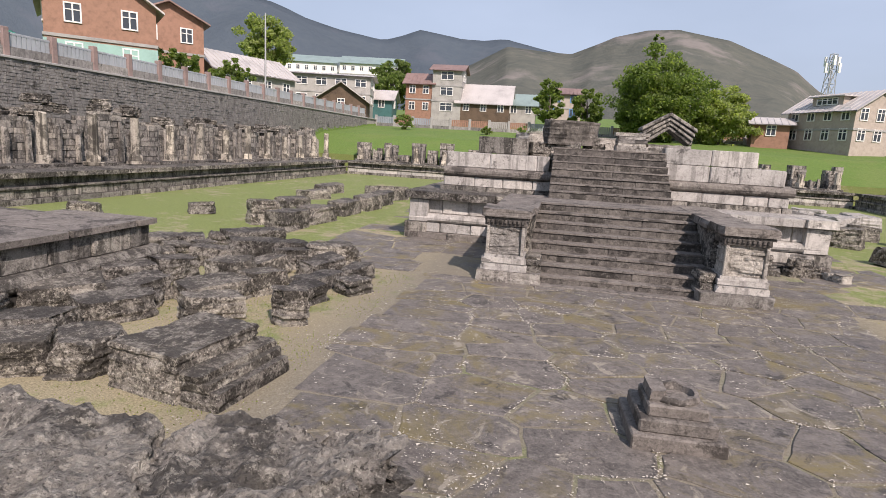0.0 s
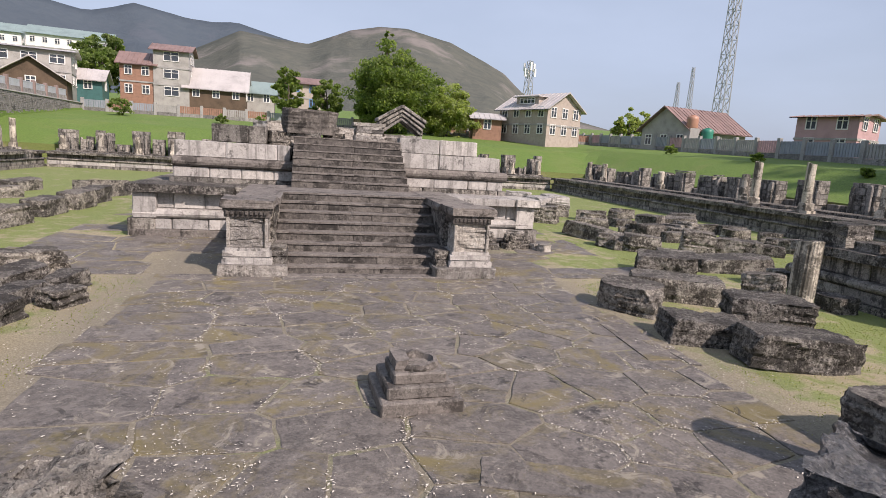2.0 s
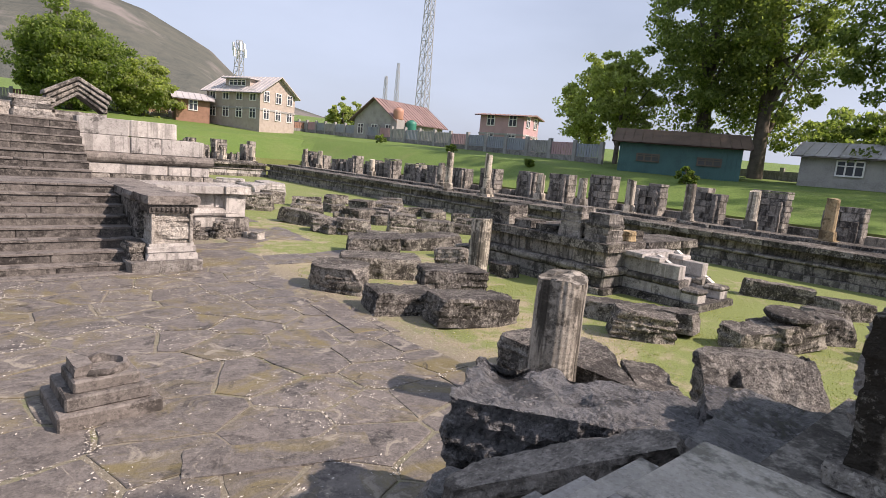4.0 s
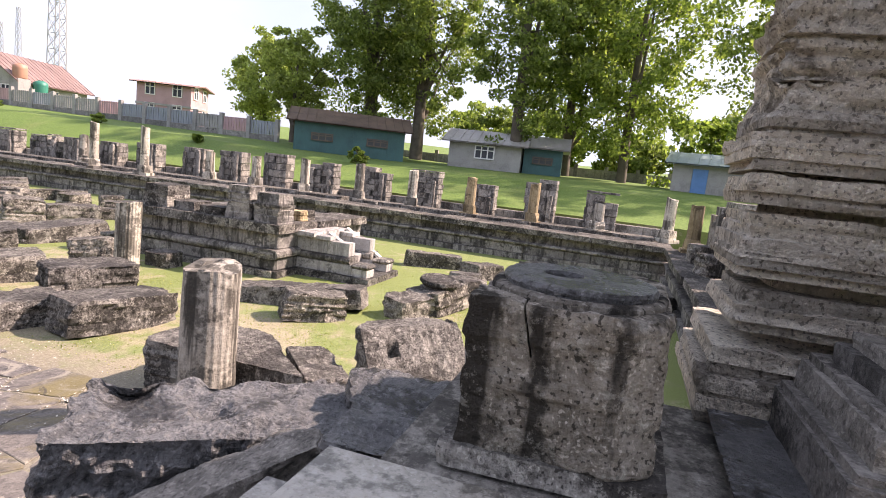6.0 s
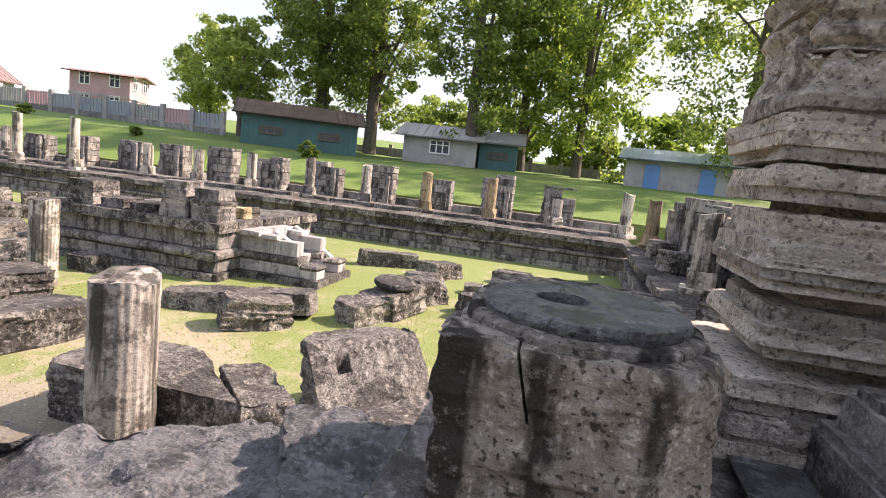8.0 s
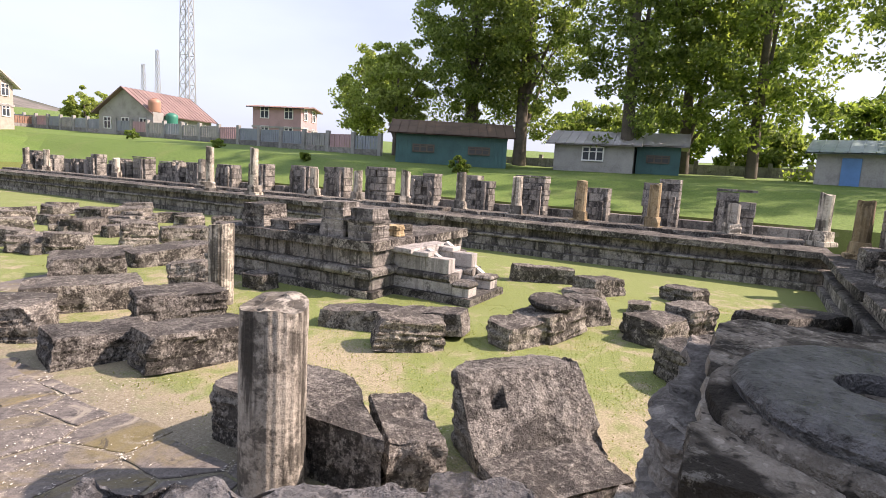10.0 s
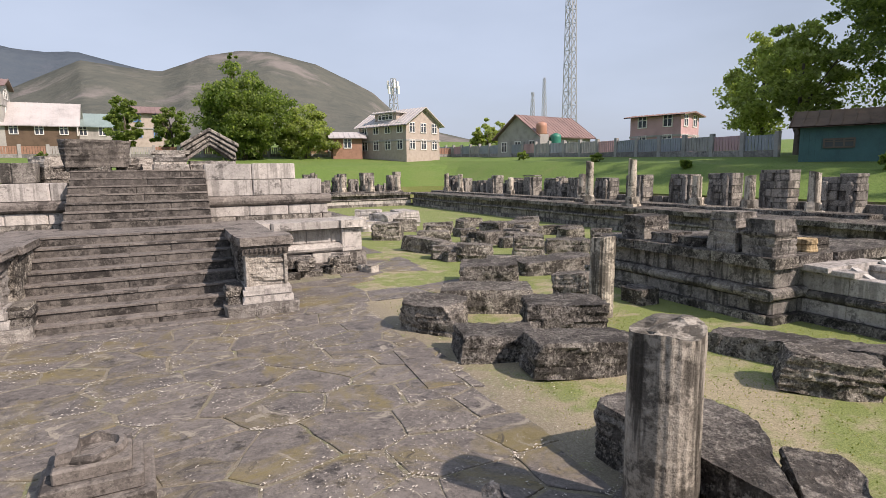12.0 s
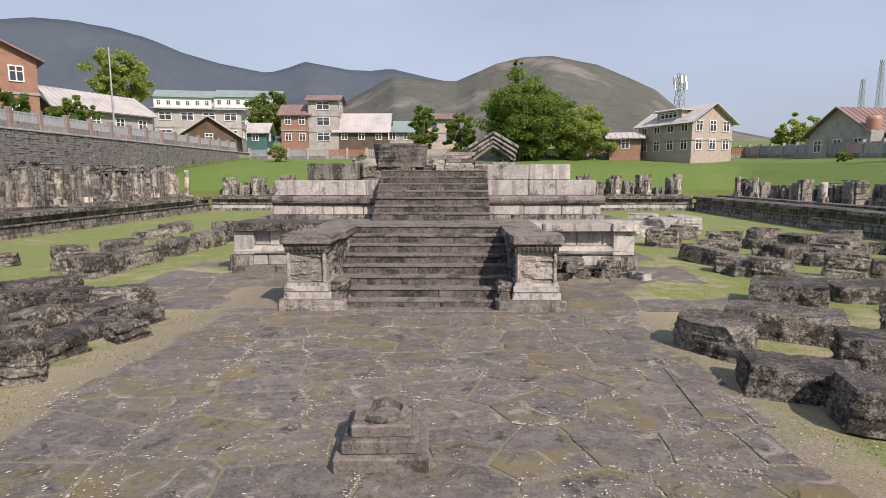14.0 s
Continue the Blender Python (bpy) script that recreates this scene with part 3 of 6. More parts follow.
def podium(name, m, length, label, seed):
    """A moulded base wall along local x, facing local -y, with its paved top behind it."""
    rnd = random.Random(seed)
    w = thing(name, m, label, "wall", kind="structure")
    course(w, BLOCK_WALL, 0, length, -0.12, 0.9, -0.05, 0.2, 1.3, rnd)
    course(w, BLOCK_PALE if seed == 2 else BLOCK_WALL, 0, length, 0.0, 0.8, 0.2, 0.5, 1.1, rnd)
    course(w, BLOCK_WALL, 0, length, 0.14, 0.7, 0.62, 0.92, 1.15, rnd)
    part("roll_moulding", sweep_moulding(length, torus_profile(-0.08, 0.5, 0.63, 0.6, 0.1), seed), M_WALL, w, "dark worn half-round moulding")
    course(w, BLOCK_DARK, 0, length, -0.14, 1.1, 0.92, WALL_TOP, 1.5, rnd, 0.035, gap=0.02)
    part("paved_top", box(0.02, length - 0.02, 0.4, 5.0, -0.05, WALL_TOP - 0.06), M_ROCK, w, "uneven paved gallery floor")
    course(w, BLOCK_DARK, 0, length, 0.75, 0.8, WALL_TOP - 0.1, WALL_TOP, 1.2, rnd, 0.1, gap=0.15)
    course(w, BLOCK_DARK, 0, length, 1.75, 1.1, WALL_TOP - 0.08, WALL_TOP + 0.1, 1.0, rnd, 0.06, gap=0.06)
    course(w, BLOCK_PIER, 0, length, 4.3, 0.5, WALL_TOP - 0.04, WALL_TOP + 0.3, 0.8, rnd, 0.08, gap=0.12)
    return w


podium("wall_south", pose(19.45, 34.2, 0, 0, 0, -90), 48.3, "moulded grey stone podium wall under the colonnade", 1)
podium("wall_north", pose(-19.45, -14.1, 0, 0, 0, 90), 48.3, "moulded dark stone podium wall below the cells", 3)
podium("wall_east", pose(-19.3, 34.1, 0), 38.6, "pale moulded stone podium wall at the far end", 2)
podium("wall_west", pose(19.3, -13.95, 0, 0, 0, 180), 15.4, "moulded stone podium wall beside the gateway", 4)
podium("wall_west_far", pose(-5.1, -13.95, 0, 0, 0, 180), 14.2, "moulded stone podium wall beside the gateway", 5)


def column(x, y, top, seed, ochre=False, z=WALL_TOP, r=0.21, group="broken colonnade columns"):
    c = thing("broken_column", pose(x, y, z - 0.02, 0, 0, random.Random(seed).uniform(0, 90)), "broken ochre-stained fluted stone column on a square base" if ochre else "broken grey fluted stone column on a square base", "column", group)
    mat = M_COL_OCHRE if ochre else M_COL
    part("plinth", rough_box(0.66, 0.66, 0.14, seed, 1, 0.02, 0.12), mat, c)
    part("base_block", shifted(rough_box(0.5, 0.5, 0.34, seed + 1, 1, 0.02, 0.14, 0.06), 0.12), mat, c)
    part("shaft", shifted(fluted(r, top - z - 0.43, 16, seed, 0.1, 4, 0.05, 3), 0.43), mat, c, smooth=False)
    return c


def shifted(bm, dz):
    for v in bm.verts:
        v.co.z += dz
    return bm


def pier(m, top, seed, width=1.3, depth=0.75, group="cell piers of the colonnade"):
    """A pier between two cells: weathered courses with a slim pilaster on its face, standing on the podium."""
    rnd = random.Random(seed)
    p = thing("stone_pier", m, "weathered coursed stone pier with worn pilaster, broken off on top", "pier", group)
    z = -0.02
    while z < top - 0.05:
        h = min(rnd.uniform(0.2, 0.36), top - z)
        cut = rnd.uniform(0.42, 0.58) * width
        last = z + h > top - 0.1
        for a, b in ((-width / 2, -width / 2 + cut), (-width / 2 + cut, width / 2)):
            if last and rnd.random() < 0.35:
                continue
            o, s = rnd.uniform(0, 0.05), rnd.uniform(-0.05, 0.02)
            piece("stone_block", rnd.choice(BLOCK_PIER), p, Matrix.Translation((a - s if a < 0 else a, o, z)) @ Matrix.Diagonal((b - a + s, depth - o, h * rnd.uniform(0.9, 1.0) if last else h, 1)))
        z += h
    for sx in (-1, 1):
        if rnd.random() < 0.8:
            hh = top * rnd.uniform(0.6, 0.95)
            part("pilaster", rough_box(0.2, 0.2, hh, seed * 3 + sx, 2, 0.03, 0.2), M_PIER, p).location = (sx * width * 0.33, -0.06, 0)
    return p


rnd_c = random.Random(77)
SOUTH_COLS = [(-14.0, 2.72), (-11.5, 2.2), (-9.0, 2.71), (-6.43, 2.68), (-3.9, 2.69), (-1.44, 2.72), (1.25, 2.66), (3.8, 2.54), (6.36, 2.5)]
for i, (cy, top) in enumerate(SOUTH_COLS):
    column(21.7, cy, top, 300 + i, ochre=cy in (-6.43, -9.0))
    if i:
        pier(pose(23.1, cy, WALL_TOP, 0, 0, -90), (1.55, 1.78, 1.3, 1.62, 1.5, 1.45, 1.62, 1.5)[i - 1], 400 + i)
for cy in (8.63, 11.64):
    column(20.1, cy, 3.28, int(330 + cy), r=0.2)
    pier(pose(23.1, cy, WALL_TOP, 0, 0, -90), 1.45, int(430 + cy))
for k in range(9):
    cy = 14.2 + BAY * k
    if k in (0, 3, 6, 7):
        column(21.7, cy, rnd_c.uniform(2.1, 2.7), 340 + k)
    pier(pose(23.1, cy, WALL_TOP, 0, 0, -90), rnd_c.uniform(1.15, 1.6), 440 + k)
    if k % 2:
        pier(pose(22.9, cy + BAY / 2, WALL_TOP, 0, 0, -90), rnd_c.uniform(0.9, 1.4), 470 + k, 0.7, 0.6)
for k in range(20):
    cy = -13.0 + BAY * k
    if k % 3 != 1 or k > 8:
        column(-21.7, cy, rnd_c.uniform(2.8, 3.4), 500 + k)
    pier(pose(-23.0, cy, WALL_TOP, 0, 0, 90), rnd_c.uniform(1.9, 2.5), 530 + k, 1.5)
    pier(pose(-23.3, cy + BAY / 2, WALL_TOP, 0, 0, 90), rnd_c.uniform(1.6, 2.35), 560 + k, 1.0)
    for q in range(3):
        rock(-23.5 - rnd_c.random() * 0.4, cy + rnd_c.uniform(-1, 1), 0.8, 0.9, rnd_c.uniform(0.25, 0.5), rnd_c.uniform(0, 90), 7000 + 3 * k + q, "black broken cornice stone on top of the cells", "cornice_stone", z=WALL_TOP + rnd_c.uniform(1.7, 2.2) + (0.45 if 9 < cy < 17 else 0), cuts=4, rough=0.09, group="broken cornice stones")
for k in range(16):
    cx = -19.0 + BAY * k
    column(cx, 36.3, rnd_c.uniform(2.2, 2.9), 600 + k)
    pier(pose(cx, 37.0, WALL_TOP), rnd_c.uniform(1.4, 1.9), 630 + k, 1.2)
    if k % 4 != 3:
        pier(pose(cx + BAY / 2, 37.1, WALL_TOP), rnd_c.uniform(0.7, 1.3), 720 + k, 0.9, 0.6)
for k in range(6):
    cx = 18.6 - BAY * k
    if k in (0, 3):
        column(cx, -14.55, 2.6, 660 + k, ochre=k == 0)
    else:
        rock(cx, -14.5, 0.75, 0.65, 0.5, 10 * k, 665 + k, "worn stump of a column base on the podium", "column_stump", z=WALL_TOP, cuts=4, rough=0.05, group="column stumps")
    pier(pose(cx - 0.4, -15.0, WALL_TOP, 0, 0, 180), (1.55, 1.75, 1.6, 1.75, 1.8, 1.9)[k], 690 + k, 2.0)

# ---------------------------------------------------------------- retaining wall and fences
RETAIN_X = -26.95
rw = thing("wall_retaining", pose(RETAIN_X, -20, 0, 0, 0, 90), "tall grey coursed rubble retaining wall behind the cells", "wall", kind="structure")
part("wall_core", box(0, 84, 0.06, 0.6, 1.0, 5.7), M_RETAIN, rw)
rr = random.Random(9)
bm = bmesh.new()
for c in range(28):
    x = 14.0
    while x < 80:
        w = rr.uniform(0.24, 0.55)
        o = rr.uniform(-0.03, 0.03)
        z0 = 1.2 + c * 0.16
        add_box(bm, x + 0.015, x + w - 0.015, o, 0.2, z0 + 0.01, z0 + 0.152)
        x += w
tagged(part("rubble_stones", bm, M_RETAIN, rw), kind="stuff")
part("coping", box(0, 84, -0.08, 0.7, 5.68, 5.8, 0.02), M_CONCRETE, rw)


def fence(name, m, length, label, seed, height=1.3, mats=None, step=2.6, rise=0.0, post=None):
    """A low panel fence along local x: a post and a panel for each bay."""
    rnd = random.Random(seed)
    f = thing(name, m, label, "fence", kind="structure")
    n = int(length / step)
    mats = mats or (M_CONCRETE,)
    for i in range(n):
        z = rise * i * step
        part("post", box(-0.16, 0.16, -0.16, 0.16, -0.6, height + 0.2, 0.02), post or M_CONCRETE, f).location = (i * step, 0, z)
        part("base_wall", box(0.13, step - 0.13, -0.1, 0.1, -0.8, 0.45), M_RETAIN, f).location = (i * step, 0, z)
        pm = rnd.choice(mats)
        bm2 = bmesh.new()
        for k in range(9):
            add_box(bm2, 0.15 + k * (step - 0.3) / 9, 0.15 + (k + 0.8) * (step - 0.3) / 9, -0.03, 0.03, 0.46, height)
        add_box(bm2, 0.13, step - 0.13, -0.045, -0.03, height - 0.1, height - 0.04)
        part("panel", bm2, pm, f).location = (i * step, 0, z)
    return f


M_PANEL_PALE = plain("pale_grey_fence_paint", (0.36, 0.39, 0.42), 0.6, vary=0.12)
M_POST = plain("dull_pink_post_paint", (0.27, 0.20, 0.185), 0.85, vary=0.2)
M_PANEL = plain("grey_blue_panel_paint", (0.27, 0.30, 0.34), 0.6, vary=0.15)
fence("fence_north", pose(RETAIN_X - 0.3, -10, 5.8, 0, 0, 90), 72, "grey panel fence on the retaining wall", 5, 1.1, (M_PANEL_PALE,), post=M_POST)
fence("fence_south", pose(38.0, 14.0, 3.55, 0, 0, 90), 86, "grey panel fence above the lawn bank", 6, 1.5, (M_PANEL, M_PANEL, M_CONCRETE, M_PINK), rise=0.028)
fence("fence_east", pose(-27, 64, 4.9, 0, 0, 0), 66, "brick-coloured panel fence beyond the far bank", 7, 1.3, (M_BRICK, M_PANEL, M_CONCRETE))


# ---------------------------------------------------------------- central shrine
def shrine():
    rnd = random.Random(5)
    s = thing("central_shrine", pose(0, 0, 0), "ruined stone temple base in two tiers with a broad central stair", "temple", kind="structure")
    # lower tier, front at y = 4.9
    for x0, x1 in ((-5.95, -1.7), (1.7, 5.95)):
        course(s, BLOCK_STEP, x0, x1, 4.85, 1.0, -0.05, 0.2, 1.2, rnd)
        course(s, BLOCK_PALE, x0 + 0.12, x1 - 0.12, 4.98, 0.9, 0.2, 0.5, 1.0, rnd)
        course(s, BLOCK_PALE, x0 + 0.22, x1 - 0.22, 5.1, 0.8, 0.78, 1.22, 1.0, rnd)
        part("roll_moulding", sweep_moulding(x1 - x0 - 0.2, [(y + 0, z) for y, z in torus_profile(4.9, 0.5, 0.78, 0.6, 0.14)], rnd.randint(0, 99)), M_PALE, s).location = (x0 + 0.1, 0, 0)
        course(s, BLOCK_DARK if x0 < 0 else BLOCK_PALE, x0 - 0.05, x1 + 0.05, 4.8, 1.5, 1.22, 1.46, 1.6, rnd)
    part("lower_core", box(-5.6, 5.6, 5.5, 14.4, -0.05, 1.4), M_WALL, s)
    # side faces of the lower tier
    for sx in (-1, 1):
        side = thing("side_face", pose(sx * 5.95, 4.9 if sx > 0 else 15.0, 0, 0, 0, 90 if sx > 0 else -90), "", "")
        side.parent = s
        course(side, BLOCK_WALL, 0, 10.1, -0.05, 0.7, -0.05, 0.5, 1.1, rnd)
        course(side, BLOCK_PALE, 0, 10.1, 0.1, 0.6, 0.5, 1.22, 1.1, rnd)
        course(side, BLOCK_WALL, 0, 10.1, -0.05, 0.9, 1.22, 1.44, 1.4, rnd)
    # upper tier, front at y = 6.4
    uy = 6.3
    for x0, x1 in ((-5.1, -1.65), (1.65, 5.2)):
        right = x0 > 0
        course(s, BLOCK_WALL, x0 - 0.1, x1 + 0.1, uy - 0.1, 0.9, 1.4, 1.6, 1.2, rnd)
        course(s, BLOCK_PALE, x0, x1, uy, 0.8, 1.6, 1.9, 0.9, rnd)
        part("roll_moulding", sweep_moulding(x1 - x0 + 0.1, torus_profile(uy - 0.12, 1.9, 2.2, 0.7, 0.16), rnd.randint(0, 99)), M_STEP, s, "dark half-round moulding").location = (x0, 0, 0)
        course(s, BLOCK_PALE, x0 + 0.02, x1 - (0.15 if right else 0.1), uy + 0.08, 0.7, 2.2, 2.68, 1.1, rnd)
        if right:
            course(s, BLOCK_PALE, x0, 4.25, uy + 0.1, 0.7, 2.68, 3.16, 1.3, rnd)
        else:
            course(s, BLOCK_WALL, -4.1, -2.5, uy + 0.5, 0.7, 2.68, 3.22, 0.8, rnd)
    part("upper_core", box(-4.9, 4.9, 6.8, 13.4, 1.3, 2.6), M_WALL, s)
    # flights of steps
    n1, n2 = 8, 7
    r1, r2 = 1.58 / n1, (3.0 - 1.58) / n2
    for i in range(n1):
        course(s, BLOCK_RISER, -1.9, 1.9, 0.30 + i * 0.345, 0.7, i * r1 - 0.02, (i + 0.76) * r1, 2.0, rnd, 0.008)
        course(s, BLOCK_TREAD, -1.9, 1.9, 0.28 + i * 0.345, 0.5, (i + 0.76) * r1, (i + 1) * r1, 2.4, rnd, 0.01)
    part("bottom_slab", box(-1.8, 1.8, -0.02, 1.0, -0.05, 0.05, 0.02), M_STEP, s)
    part("landing", box(-1.9, 1.9, 3.0, 4.9, 0.5, 1.575), M_STEP, s)
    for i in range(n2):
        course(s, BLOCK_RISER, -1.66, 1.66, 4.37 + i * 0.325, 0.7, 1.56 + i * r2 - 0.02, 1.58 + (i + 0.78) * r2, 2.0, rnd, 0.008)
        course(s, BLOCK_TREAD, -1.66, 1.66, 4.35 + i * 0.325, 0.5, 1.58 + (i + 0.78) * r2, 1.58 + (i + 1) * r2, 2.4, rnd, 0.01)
    part("stair_core", box(-1.6, 1.6, 5.2, 9.0, 0.5, 1.6), M_STEP, s)
    part("top_core", box(-1.62, 1.62, 6.9, 12.0, 1.5, 2.97), M_STEP, s)
    return s


shrine()


def flank(sx):
    """The wall beside the lower flight: a moulded pedestal in front, a plain carved wall behind, a slab on top."""
    w = thing("stair_flank", pose(sx * 2.28, 0, 0), "carved stone stair flank with moulded pedestal end and dark cap", "stair wall", "stair flank walls")
    ox = sx * 0.12
    part("foot", rough_box(1.42, 0.96, 0.27, 70 + sx, 8, 0.012, 0.06), M_CARVED, w).location = (0, 0.48, 0)
    for k, (wd, dp, z, h) in enumerate(((1.0, 0.84, 0.26, 0.13), (0.94, 0.78, 0.385, 0.05), (0.97, 0.82, 0.43, 0.1), (0.88, 0.74, 0.525, 0.07))):
        part("moulding", shifted(rough_box(wd, dp, h + 0.01, 170 + 5 * sx + k, 8, 0.006, 0.25 if k in (0, 2) else 0.06, 0, 0.01), z), M_PALE, w).location = (ox, 0.48, 0)
        part("inner_moulding", shifted(rough_box(0.3, dp - 0.06, h + 0.01, 190 + 5 * sx + k, 6, 0.012, 0.25, 0, 0.01), z), M_ROCK, w, "dark return of the moulding").location = (-sx * (0.53 - 0.03 * (k % 2)), 0.56, 0)
    part("carved_die", shifted(rough_box(0.8, 0.66, 0.66, 73 + sx, 18, 0.045, 0.04, 0, 0.01), 0.59), M_CARVED, w, "weathered carved relief panel").location = (ox, 0.48, 0)
    for px in (-0.375, 0.375):
        part("panel_border", box(ox + px - 0.035, ox + px + 0.035, 0.105, 0.2, 0.6, 1.23, 0.012), M_CARVED, w)
    part("cornice", shifted(rough_box(0.9, 0.76, 0.13, 74 + sx, 8, 0.012, 0.1, -0.05), 1.24), M_RISER, w).location = (ox, 0.48, 0)
    for k in range(9):
        part("dentil", box(ox - 0.42 + k * 0.094, ox - 0.36 + k * 0.094, 0.05, 0.12, 1.29, 1.37, 0.012), M_RISER, w)
    part("cornice_fillet", shifted(rough_box(0.96, 0.84, 0.07, 78 + sx, 8, 0.01, 0.2, 0, 0.01), 1.365), M_RISER, w).location = (ox, 0.5, 0)
    part("cap_slab", shifted(rough_box(1.06, 1.04, 0.17, 75 + sx, 10, 0.02, 0.12), 1.43), M_STEP, w, "black weathered cap slab").location = (ox, 0.55, 0)
    part("back_wall", shifted(rough_box(0.8, 4.0, 1.45, 76 + sx, 4, 0.04, 0.04), 0), M_ROCK, w).location = (0, 2.9, 0)
    part("back_cap", shifted(rough_box(0.95, 3.9, 0.16, 77 + sx, 4, 0.03, 0.15), 1.42), M_STEP, w).location = (0, 3.0, 0)
    return w


flank(-1)
flank(1)


